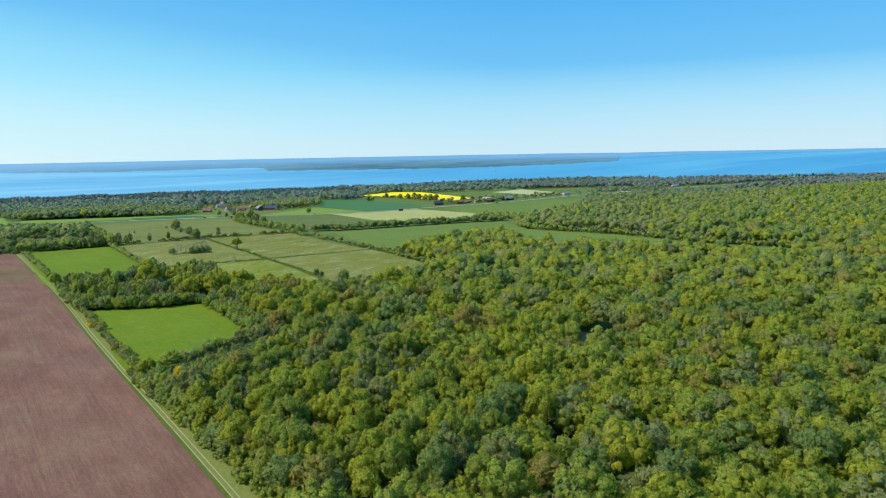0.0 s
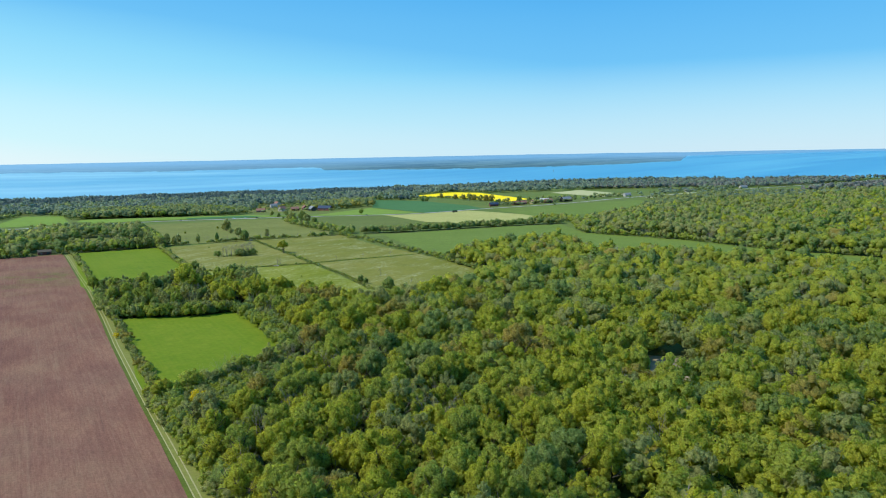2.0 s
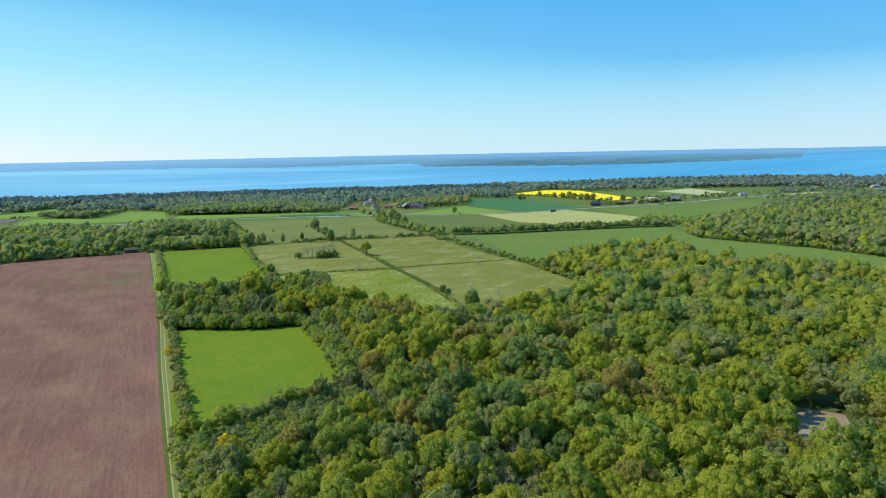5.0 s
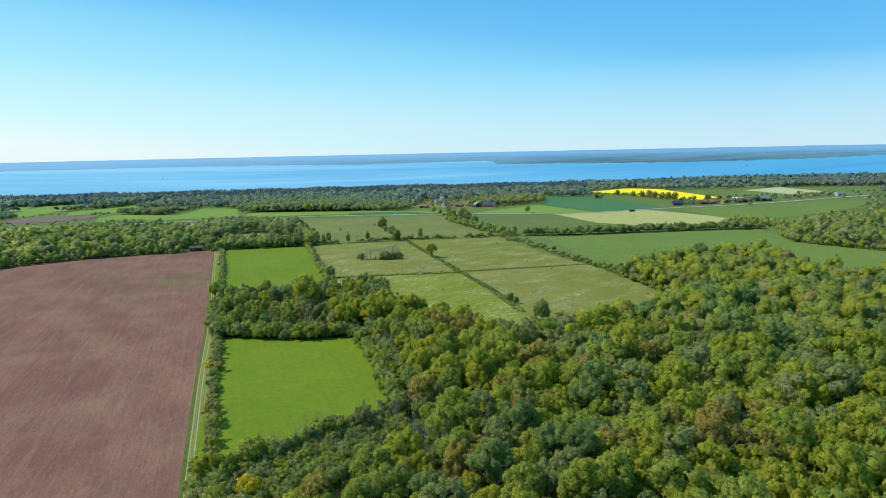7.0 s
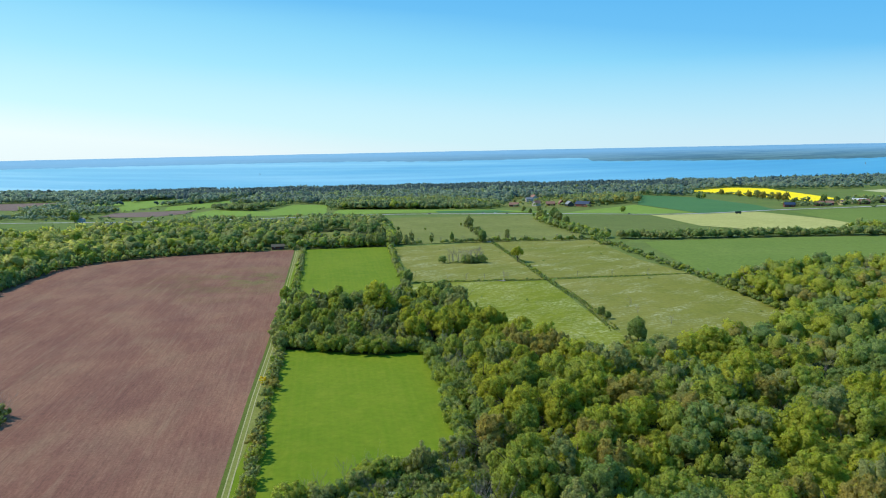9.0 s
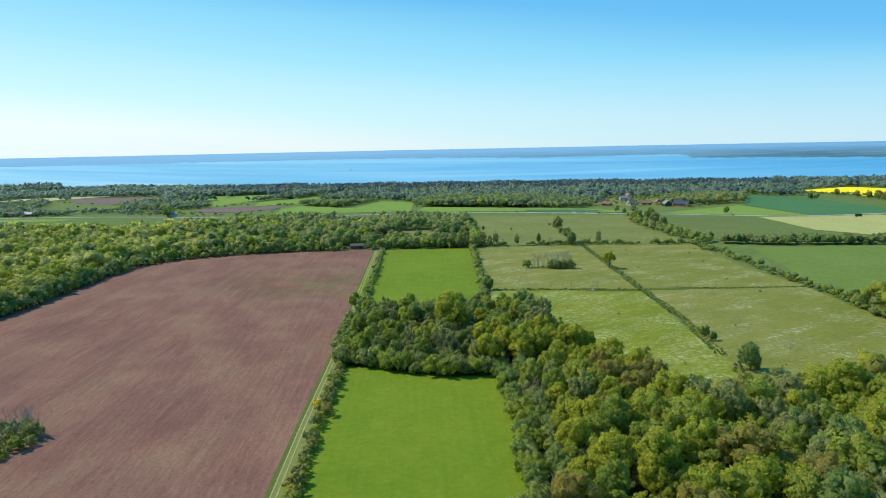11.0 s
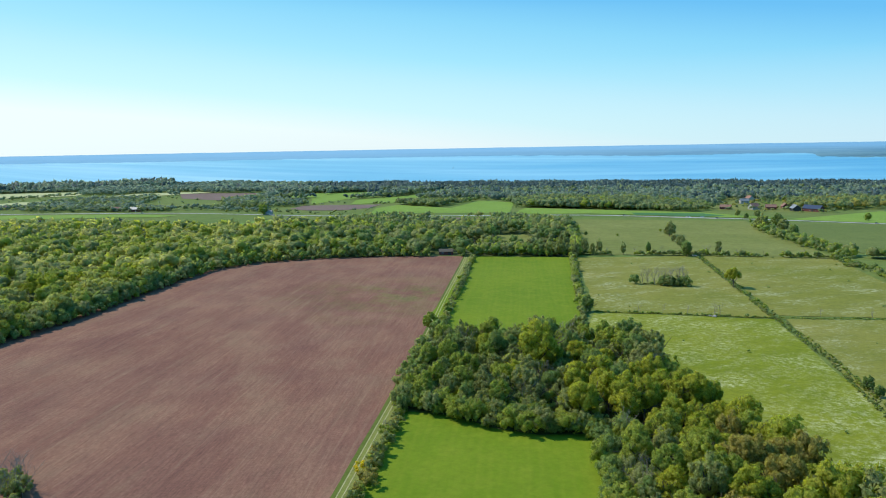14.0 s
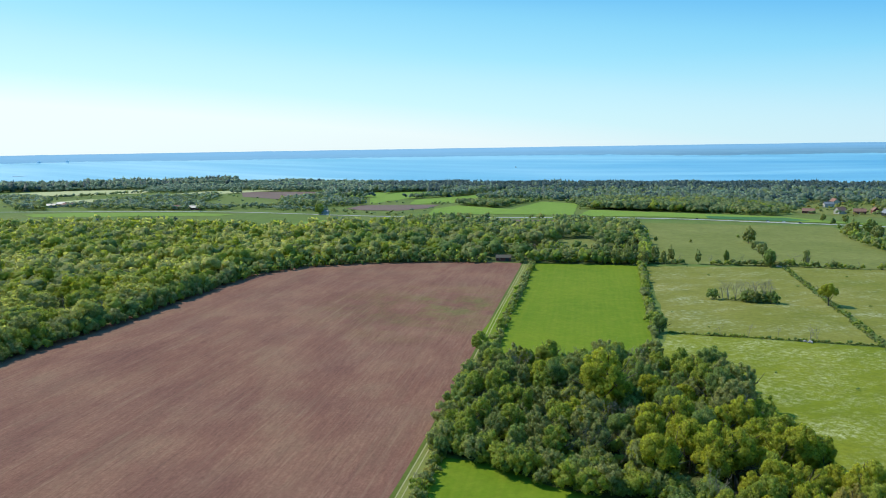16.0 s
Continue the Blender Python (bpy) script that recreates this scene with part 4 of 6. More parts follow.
def grow_woods():
    """The near trees as things; those beyond as masses by sort and distance."""
    rng = np.random.default_rng(5)
    mass = {}

    def put(level, kind, x, y, r, h):
        mass.setdefault((level, kind), []).append((x, y, lie(x, y) + h * 0.58, r, h * 0.42))

    for wood, gap, mix in (("near", 8.7, MIX_OAK), ("slope", 10.8, MIX_SLOPE), ("left", 11.6, MIX_LEFT)):
        poly = {"near": NEAR_WOOD, "slope": SLOPE_WOOD, "left": LEFT_WOOD}[wood]
        for x, y in spread(poly, gap, rng, GLADES):
            far = math.hypot(x + 35, y - 200)
            if wood == "left" and (from_line(x, y, LEFT_WOOD[:11]) < 6 or math.hypot(x + 500, y - 818) < 13):
                continue
            brink = from_line(x, y, NEAR_FIELD[:12]) if wood == "near" and far < 420 else 99
            if brink < 7.0:
                continue
            if any(math.hypot(x - mx, y - my) < 3.5 * size + 2.2 for _, mx, my, size, _, _ in MARKED):
                continue
            if wood == "near" and y > 300 and from_line(x, y, RUTS[4:9]) < 8.5:
                continue
            copse = inside(x, y, COPSE)
            grey = (wood == "slope" and math.atan2(x, y) < 0.30 + 0.00022 * (y - 800) + 0.09 * noise.noise((x * 0.01, y * 0.01, 6.0)))
            kind = kind_at(x, y, rng, MIX_COPSE if copse else MIX_WARM if wood == "near" and -190 < x < -50 and y > 375 else MIX_GREY if grey else MIX_DARK if wood == "left" and x > -760 and y > 770 + 25 * noise.noise((x * 0.02, y * 0.02, 8.0)) else mix)
            if brink < 16 and copse and kind in ("gold", "bare", "bronze"):
                kind = ("green", "olive", "deep")[int(x + y) % 3]
            size = (0.68 + 0.62 * rng.uniform() ** 1.4) * (0.89 if copse else 1.04)
            if wood == "left" and inside(x, y, LOW_WOOD):
                size *= 0.55
            turn = rng.uniform(0, 360)
            if wood == "near" and inside(x, y, CLOSE):
                if kind == "bare":
                    place_bare(x, y, 15 * size, turn)
                else:
                    place_tree(kind, int(turn) % 4, x, y, size, turn)
            elif kind == "bare":
                put("bare", "bare", x, y, 11.5 * size, 13.5 * size)
            else:
                put("mid" if far < 330 or wood == "left" and math.hypot(x + 76, y - 321) < 545 else "small" if far < (980 if wood == "left" else 740) else "tiny", kind, x, y, (5.6 if wood == "near" else 6.8 if wood == "left" else 6.1) * size, 14.0 * size * rng.uniform(0.85, 1.2))
        # low growth along the edges
        for (ax, ay), (bx, by) in zip(poly, poly[1:] + poly[:1]):
            close = inside(ax, ay, CLOSE) or inside(bx, by, CLOSE) or math.hypot(ax + 200, ay - 500) < 130
            front = wood == "left" and by < 840 and ay < 840 and ax > -640 and bx > -640
            n = int(math.hypot(bx - ax, by - ay) / (2.6 if close else 2.6 if front else 3.2))
            for k in range(n):
                x, y = ax + (bx - ax) * k / n + rng.uniform(-2, 2), ay + (by - ay) * k / n + rng.uniform(-2, 2)
                tall = rng.uniform(5, 14) if wood == "left" else rng.uniform(5, 11) if wood == "slope" else rng.uniform(4.5, 9.5) if close else rng.uniform(3, 7)
                if front:
                    away, out = math.hypot(-380 - x, 560 - y), (6.5, 3.0, -1.5)[k % 3]
                    x, y = x + out * (-380 - x) / away, y + out * (560 - y) / away
                    tall = (rng.uniform(4, 7.5), rng.uniform(7, 11), rng.uniform(10, 14))[k % 3]
                if math.hypot(x + 498, y - 814) < 12:
                    continue
                far = math.hypot(x + 35, y - 200)
                kind = rng.choice(["deep", "deep", "green", "olive"] if front else ["green", "deep", "olive", "green"])
                level = "mid" if close and far < 450 or front and tall > 7 and far < 520 else "small" if far < 680 else "tiny"
                mass.setdefault((level, kind), []).append((x, y, lie(x, y) + tall * 0.46, tall * rng.uniform(0.4, 0.55), tall * 0.54))
    # understorey just inside the edge round the small field
    for (ax, ay), (bx, by) in zip(NEAR_FIELD[:8], NEAR_FIELD[1:9]):
        d = math.hypot(bx - ax, by - ay)
        for k in range(int(d / 2.2)):
            s, back = k * 2.2 / d, rng.uniform(4, 10)
            x, y = ax + (bx - ax) * s - (by - ay) / d * back, ay + (by - ay) * s + (bx - ax) / d * back
            tall = rng.uniform(6, 10)
            if inside(x, y, NEAR_WOOD):
                mass.setdefault(("mid", rng.choice(["green", "deep", "olive", "deep"])), []).append((x, y, lie(x, y) + tall * 0.46, tall * rng.uniform(0.35, 0.48), tall * 0.54))
    # saplings and bushes under the trees of the copse
    for x, y in spread(COPSE, 5.2, rng):
        if inside(x, y, NEAR_WOOD) and from_line(x, y, NEAR_FIELD[:12]) > 5:
            tall = rng.uniform(4, 8)
            mass.setdefault(("small", rng.choice(["green", "deep", "olive"])), []).append((x, y, lie(x, y) + tall * 0.46, tall * rng.uniform(0.4, 0.55), tall * 0.54))
    # spruces here and there behind the ploughed field
    for x, y in ((-1065, 745), (-1049, 748), (-1052, 757), (-1043, 770), (-1058, 735), (-853, 899), (-826, 885), (-847, 904), (-835, 895), (-1160, 640), (-1110, 690)):
        put("small", "pine", x, y, 4.5, 17)
    return mass


MASS = grow_woods()
for k, (kind, x, y, size, slim, label) in enumerate(MARKED):
    place_tree(kind, k % 4, x, y, size, 77.0 * k, False, label, "", slim)
WORDS = {"gold": "yellow-green", "spring": "pale yellow-green", "green": "mid-green", "deep": "deep green", "mist": "haze-softened green", "olive": "grey-olive", "bronze": "bronze-tinted", "pine": "dark conifer", "coast": "haze-blued broadleaf", "drab": "brown-grey budding", "bare": "leafless grey"}
SETS = {"bush": BUSH, "mid": MID, "small": SMALL, "tiny": TINY, "bare": TWIGGY}


def raise_mass(mass, where, name):
    rng = np.random.default_rng(11)
    for (level, kind), spots in mass.items():
        s = np.array(spots)
        shapes = TINY + CONES[:2] if kind == "pine" else SETS[level]
        if level == "bare":
            s = s.copy()
            s[:, 2] -= s[:, 4] * 0.58 / 0.42
            s[:, 4] /= 0.42
            s[:, 3] = s[:, 4]
        v, f, t, slot, nor = planted(shapes, s, rng)
        if level == "bare":
            me = mesh_from(name, v, f, [M_TWIG])
        elif level == "tiny" or kind not in SPRAY:
            me = mesh_from(name, v, f, [LEAF[kind]], t, None, nor)
        else:
            me = mesh_from(name, v, f, [LEAF[kind], SPRAY[kind]], t, slot, nor)
        ob = new(name, me)
        tagged(ob, f"{WORDS[kind]} trees {where}", "trees", kind="stuff")


raise_mass(MASS, "massed in the woods about the fields", "woodland_trees")


# woods between the fields and along the lake
def far_woods():
    rng = np.random.default_rng(8)
    mass = {}
    clear = [c for _, c, _ in FIELDS] + [c for _, c, _ in PASTURES]

    def road_near(x, y):
        return any(math.hypot(x - a, y - b) < 28 for a, b in ROAD)

    def plant(poly, gap, mix, lo, hi, wide, thin=1.0, level="tiny"):
        for x, y in spread(poly, gap, rng, clear):
            if rng.uniform() > thin or road_near(x, y) or math.hypot(x - HUB[0], y - HUB[1]) > 2770:
                continue
            kind = kind_at(x, y, rng, mix)
            h = rng.uniform(lo, hi) * (1.0 + 0.3 * noise.noise((x * 0.008, y * 0.008, 2.0)))
            mass.setdefault((level, kind), []).append((x, y, lie(x, y) + h * 0.52, wide * rng.uniform(0.8, 1.25), h * 0.52))

    # belts along the shore
    def belt(u0, u1, v0, v1):
        t = (NORMAL[1], -NORMAL[0])
        return [(NORMAL[0] * u + t[0] * v, NORMAL[1] * u + t[1] * v) for u, v in ((u0, v0), (u1, v0), (u1, v1), (u0, v1))]

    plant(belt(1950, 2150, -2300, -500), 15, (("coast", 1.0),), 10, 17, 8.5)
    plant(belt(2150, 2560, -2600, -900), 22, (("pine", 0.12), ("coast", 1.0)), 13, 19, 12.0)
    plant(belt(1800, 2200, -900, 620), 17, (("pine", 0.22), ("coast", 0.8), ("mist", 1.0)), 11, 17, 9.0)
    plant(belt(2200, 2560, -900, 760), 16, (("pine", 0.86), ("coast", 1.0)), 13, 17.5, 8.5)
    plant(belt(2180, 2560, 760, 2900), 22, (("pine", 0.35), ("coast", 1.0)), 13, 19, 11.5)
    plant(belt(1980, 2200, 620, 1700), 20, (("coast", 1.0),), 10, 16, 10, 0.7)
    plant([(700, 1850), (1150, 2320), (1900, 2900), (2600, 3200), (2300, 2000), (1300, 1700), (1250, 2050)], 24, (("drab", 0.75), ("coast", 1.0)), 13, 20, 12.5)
    # tree groups among the fields
    G = (("deep", 0.15), ("mist", 0.75), ("olive", 1.0))
    plant([(-930, 1500), (-800, 1380), (-500, 1430), (-500, 1530), (-700, 1560), (-900, 1600)], 11, G, 9, 14, 6.5)
    plant([(-980, 1500), (-900, 1600), (-520, 1580), (-560, 1720), (-700, 1900), (-1000, 1800)], 15, (("coast", 0.7), ("mist", 1.0)), 9, 15, 8)
    plant([(-330, 1600), (-300, 1800), (-380, 1850), (-480, 1800), (-400, 1640)], 12, G, 9, 14, 7)
    plant([(-660, 1700), (-680, 1880), (-560, 1870), (-370, 1650), (-330, 1500), (-480, 1470)], 17, G, 4, 8, 4.5, 0.16)
    plant([(330, 1690), (600, 1880), (1000, 2250), (1500, 2400), (1250, 2000), (900, 1800), (600, 1560)], 15, (("olive", 0.3), ("mist", 0.7), ("coast", 1.0)), 8, 13, 8, 0.75)
    plant([(250, 2330), (700, 2250), (850, 2270), (1230, 2600), (1500, 2400), (1620, 2500), (1300, 2720), (700, 2780), (300, 2640)], 18, (("drab", 0.45), ("pine", 0.55), ("coast", 1.0)), 10, 16, 9.5)
    plant([(-1700, 780), (-1480, 900), (-1300, 1010), (-1100, 1060), (-1180, 1120), (-1500, 1000), (-1720, 880)], 14, (("mist", 0.4), ("coast", 1.0)), 6, 10, 6.5, 0.6)
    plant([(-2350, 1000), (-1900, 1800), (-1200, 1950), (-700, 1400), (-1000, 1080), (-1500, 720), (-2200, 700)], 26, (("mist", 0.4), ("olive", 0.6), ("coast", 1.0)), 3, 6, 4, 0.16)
    plant([(-100, 1400), (-50, 1600), (300, 2000), (600, 2200), (900, 2200), (300, 1640), (120, 1450)], 28, (("mist", 0.5), ("coast", 1.0)), 4, 9, 5, 0.2)
    # the wooded brow behind the pale field, its trees made tall to fit the view
    plant([(HUB[0] + r * math.sin(math.radians(b)), HUB[1] + r * math.cos(math.radians(b))) for b, r in ((-80, 2560), (-80, 2768), (-72, 2768), (-64, 2768), (-58, 2768), (-58, 2600), (-64, 2590), (-69, 2590), (-73, 2560))], 17, (("pine", 0.2), ("coast", 1.0)), 19, 28, 11)
    # groves between the road and the pale fields
    W = (("mist", 0.35), ("olive", 0.5), ("coast", 1.0))
    plant([(-1526, 818), (-1692, 893), (-1830, 1038), (-1818, 1159), (-1840, 1250), (-1700, 1190), (-1560, 1090), (-1400, 960), (-1420, 880)], 14, W, 6, 11.5, 7.0)
    plant([(-1599, 720), (-2134, 830), (-2085, 892), (-1863, 863), (-1736, 818), (-1560, 757)], 14, W, 9, 15, 7.5)
    plant([(-2030, 900), (-2035, 991), (-2076, 1121), (-2062, 1228), (-2050, 1228), (-2060, 1121), (-2015, 991), (-2005, 900)], 13, W, 7, 11, 6)
    plant([(-1276, 1080), (-1468, 1210), (-1496, 1319), (-1275, 1276), (-1183, 1217), (-1213, 1120)], 12, W, 8, 13, 6.5)
    plant([(-1012, 1270), (-941, 1282), (-937, 1335), (-962, 1405), (-1005, 1405), (-1065, 1345)], 11, G, 9, 14, 7.0, 1.0, "small")
    plant([(-1000, 1420), (-960, 1415), (-985, 1500), (-1030, 1480)], 8, G, 5, 9, 4.5, 0.8)
    plant([(-793, 1385), (-694, 1398), (-599, 1425), (-546, 1466), (-520, 1520), (-560, 1600), (-700, 1600), (-850, 1560)], 12, (("mist", 0.7), ("olive", 0.85), ("green", 1.0)), 12, 17, 8.0, 1.0, "small")
    for line in ([(-1366, 1381), (-1301, 1425), (-1274, 1523), (-1280, 1605), (-1323, 1802)], [(-905, 1140), (-893, 1214), (-880, 1300)], [(-1105, 1310), (-1072, 1336)], [(-1520, 1590), (-1430, 1745), (-1350, 1830)]):
        for (ax, ay), (bx, by) in zip(line, line[1:]):
            plant([(ax - 5, ay), (bx - 5, by), (bx + 5, by), (ax + 5, ay)], 6, G, 3, 8, 4, 0.6)
    plant([(-1330, 1090), (-1100, 1110), (-1000, 1110), (-880, 1080), (-1000, 1060), (-1150, 1020)], 13, (("mist", 0.5), ("olive", 1.0)), 3, 6, 4.5, 0.4)
    plant([(-1620, 1420), (-1500, 1600), (-1350, 1720), (-1000, 1640), (-1000, 1760), (-1400, 1860), (-1700, 1640)], 17, (("coast", 1.0),), 6, 10, 8)
    plant([(-820, 950), (-720, 960), (-630, 990), (-570, 1070), (-510, 1080), (-590, 1200), (-700, 1190), (-820, 1110), (-880, 1020)], 10, (("mist", 0.4), ("olive", 0.8), ("deep", 1.0)), 6, 12, 5.2, 0.85)
    plant([(-240, 1990), (-130, 1960), (60, 1690), (130, 1730), (40, 1690), (-60, 1830), (-130, 1930)], 15, G, 5, 9, 6, 0.8)
    plant([(330, 1700), (460, 2150), (700, 2300), (640, 2060), (500, 1850)], 18, (("mist", 0.5), ("coast", 1.0)), 7, 13, 8, 0.6)
    plant([(0, 1690), (240, 1790), (330, 1900), (280, 1940), (120, 1800), (0, 1740)], 16, G, 6, 11, 6.5, 0.8)
    plant([(230, 1240), (260, 1420), (345, 1660), (520, 1900), (620, 1900), (420, 1560)], 12, (("olive", 0.4), ("mist", 1.0)), 6, 11, 6.5, 0.8)
    plant([(-1430, 890), (-1400, 905), (-1300, 965), (-1290, 1000), (-1370, 1010), (-1450, 930)], 9, W, 6, 10, 5.5, 0.85)
    plant([(-1410, 905), (-1330, 945), (-1327, 938), (-1405, 898)], 6, W, 3, 6, 4, 0.6)
    plant([(-1680, 780), (-1640, 810), (-1540, 850), (-1536, 842), (-1636, 800), (-1672, 770)], 7, W, 4, 8, 4.5, 0.5)
    # garden trees about the village and the farms
    V = (("mist", 0.5), ("olive", 0.85), ("bronze", 1.0))
    plant([(-500, 1500), (-440, 1490), (-340, 1505), (-330, 1560), (-390, 1600), (-400, 1680), (-460, 1760), (-540, 1700), (-520, 1560)], 16, V, 3, 7, 4, 0.35)
    plant([(-335, 1500), (-325, 1502), (-310, 1560), (-325, 1570), (-335, 1530)], 9, V, 4, 7, 4, 0.5)
    plant([(-430, 1490), (-330, 1496), (-330, 1504), (-430, 1500)], 10, V, 2, 4, 3, 0.3)
    plant([(-420, 1600), (-330, 1560), (-200, 1720), (-210, 1800), (-330, 1800), (-420, 1720)], 13, V, 9, 15, 7.5, 0.9)
    plant([(-30, 1545), (30, 1570), (120, 1640), (180, 1700), (150, 1720), (80, 1680), (20, 1630), (-20, 1590)], 11, V, 6, 11, 5.5, 0.85)
    raise_mass(mass, "in woods and groves towards the lake", "distant_trees")


far_woods()


# ---------------------------------------------------------------- hedges and field trees
def hedge(label, points, width, lo, hi, gap, kinds, level="small", name="hedge", skip=0.0, seed=1):
    """A line of bushes of one sort or another, grown into each other."""
    rng = np.random.default_rng(seed + int(abs(points[0][0])))
    vs, fs, ts, ns, n = [], [], [], [], 0
    spots = {k: [] for k in kinds}
    for (ax, ay), (bx, by) in zip(points, points[1:]):
        d = math.hypot(bx - ax, by - ay)
        m = max(1, int(d / gap))
        nx, ny = (by - ay) / d, -(bx - ax) / d
        for k in range(m):
            if noise.noise(((ax + (bx - ax) * k / m) * 0.05, (ay + (by - ay) * k / m) * 0.05, seed)) < skip - 0.5:
                continue
            s, o = k / m, rng.uniform(-0.5, 0.5) * width
            h = rng.uniform(lo, hi) * (0.75 + 0.5 * rng.uniform())
            x, y = ax + (bx - ax) * s + nx * o, ay + (by - ay) * s + ny * o
            spots[kinds[rng.integers(0, len(kinds))]].append((x, y, lie(x, y) + h * 0.5, max(h * 0.48, 0.55 * gap) * rng.uniform(0.8, 1.2), h * 0.5))
    used = [k for k in spots if spots[k]]
    slot = []
    for i, k in enumerate(used):
        v, f, t, outer, nor = planted(SETS[level], np.array(spots[k]), rng)
        vs.append(v), fs.append(f + n), ts.append(t), slot.append(2 * i + outer), ns.append(nor)
        n += len(v)
    coats = [m for k in used for m in (LEAF[k], SPRAY[k])]
    me = mesh_from(name, np.vstack(vs), np.vstack(fs), coats, np.concatenate(ts), np.concatenate(slot), np.vstack(ns))
    return tagged(new(name, me), label, "hedge", kind="stuff")


def beside(points, off):
    """A line moved off to its right."""
    out = []
    for i, (x, y) in enumerate(points):
        (ax, ay), (bx, by) = points[max(0, i - 1)], points[min(len(points) - 1, i + 1)]
        d = math.hypot(bx - ax, by - ay)
        out.append((x + (by - ay) / d * off, y - (bx - ax) / d * off))
    return out


TRACK_HEDGE = beside([(-128, 300), (-152, 334), (-206, 413), (-251, 483)], 9.2)
hedge("bushy hedge of mixed shrubs along the farm track", TRACK_HEDGE, 3.5, 2.0, 5.0, 1.25, ["olive", "olive", "bronze", "green", "olive"], "bush")
hedge("scrubby growth along the wood by the track", beside([(-40, 172), (-64, 209), (-103, 264), (-152, 334)], 7.0), 5, 2, 6, 1.4, ["green", "olive", "gold", "green"], "bush")
hedge("bushy hedge between track and long crop field", beside([(-300, 560), (-309, 572), (-367, 656), (-459, 791), (-486, 829)], 8.5), 4, 2.5, 5.0, 2.2, ["green", "olive", "olive"], "small")
hedge("line of shrubs between track and copse", beside([(-251, 483), (-300, 560)], 8.5), 5, 4, 7, 2.2, ["olive", "deep", "green"], "bush")
hedge("tall thin hedge beside the long crop field", [(-394, 872), (-330, 768), (-262, 657)], 4, 3, 6, 2.4, ["olive", "green"], "small")
hedge("low hedge across the pastures", [(-262, 673), (-172, 717)], 2.0, 1.0, 2.2, 1.5, ["deep", "green"], "small", skip=0.1)
hedge("low hedge across the pastures", [(-172, 717), (-77, 779)], 1.6, 0.8, 1.6, 1.5, ["deep", "green"], "small")
hedge("low hedge with gaps between pastures", [(-305, 942), (-172, 717)], 5.0, 1.0, 2.4, 1.3, ["green", "deep", "olive"], "small", skip=0.12)
hedge("bushy hedge between pastures", [(-172, 717), (-127, 646), (-86, 569), (-72, 545)], 5.5, 0.6, 1.6, 0.55, ["green", "olive", "deep", "green"], "small")
hedge("low hedge with small trees below the rough pasture", [(-398, 890), (-306, 944), (-202, 992)], 5.0, 1.8, 6.0, 1.5, ["deep", "green", "olive"], "small")
hedge("overgrown hedge between pasture and crop", [(-202, 992), (-159, 924), (-89, 806), (-57, 752), (-25, 695), (-5, 658)], 10.0, 1.6, 5.5, 1.5, ["green", "olive", "deep"], "small")
hedge("tall dense hedge between fields", [(-180, 1015), (-120, 1025), (-67, 1055), (-5, 1085), (51, 1108), (95, 1118)], 18, 6, 10, 0.9, ["deep", "olive", "deep"], "small")
hedge("scrub along the old field edge", [(-360, 1290), (-330, 1205), (-283, 1130), (-235, 1060), (-190, 1005)], 20, 3, 10, 1.6, ["deep", "green", "olive"], "tiny")
hedge("row of trees by the pale field", [(63, 1207), (100, 1180), (120, 1110), (112, 990)], 24, 5, 11, 1.9, ["olive", "green"], "tiny")
hedge("row of small bushes before the yellow field", [(-235, 2040), (-115, 1930), (-22, 1770), (50, 1670)], 8, 2, 5, 9.0, ["deep", "green"], "tiny")
def scrubland():
    """Thorny scrub grown together below the small crop field, a few bushes in white blossom."""
    rng = np.random.default_rng(77)
    field("scrub_ground", "rank grass under the scrub", wavy(SCRUB, 1.0, 8.0), M_VERGE, 0.2, category="scrub ground")
    spots = {}
    for x, y in spread(SCRUB, 3.1, rng):
        v = rng.uniform() + 0.5 * noise.noise((x * 0.08, y * 0.08, 3.0))
        kind = "white" if rng.uniform() < 0.06 else "deep" if v < 0.22 else "green" if v < 0.52 else "olive" if v < 0.92 else "gold"
        wide = rng.uniform(1.3, 3.4) * (0.7 if kind == "white" else 1.0)
        h = rng.uniform(2.2, 4.2) + 0.5 * wide
        spots.setdefault(kind, []).append((x, y, lie(x, y) + h * 0.48, wide, h * 0.55))
    for kind, s in spots.items():
        v, f, t, slot, nor = planted(MID, np.array(s), rng)
        words = "thorn bushes in white blossom" if kind == "white" else f"{WORDS[kind]} bushes grown together in scrub"
        tagged(new("scrub", mesh_from("scrub", v, f, [LEAF[kind], SPRAY[kind]], t, slot, nor)), words + " below the small crop field", "scrub", kind="stuff")


scrubland()
hedge("clump of bushes in the ploughed field", [(-300, 358), (-283, 362), (-277, 352), (-272, 340)], 11, 2, 6.0, 0.7, ["olive", "olive", "olive", "green"], "bush", name="shrub_clump")
hedge("small clump of bushes by a pond in the pasture", [(-287, 775), (-284, 776)], 2.5, 5, 8, 0.9, ["deep"], "bush", name="shrub_clump")
hedge("clump of bushes round a pond in the pasture", [(-268, 780), (-252, 787)], 6, 4.5, 9.0, 0.9, ["deep", "olive", "deep"], "bush", name="shrub_clump")
hedge("low rushes round a pond in the pasture", [(-285, 775), (-248, 789)], 6, 1.2, 2.6, 1.4, ["deep", "olive"], "small", name="shrub_clump")
hedge("shrubs at the head of the long crop field", [(-484, 836), (-440, 862), (-396, 886)], 6, 3, 8, 1.6, ["olive", "green", "deep", "olive"], "small")
hedge("shrubs at the head of the long crop field", [(-486, 842), (-440, 870), (-400, 896)], 5, 5, 10, 3.0, ["olive", "green"], "small")
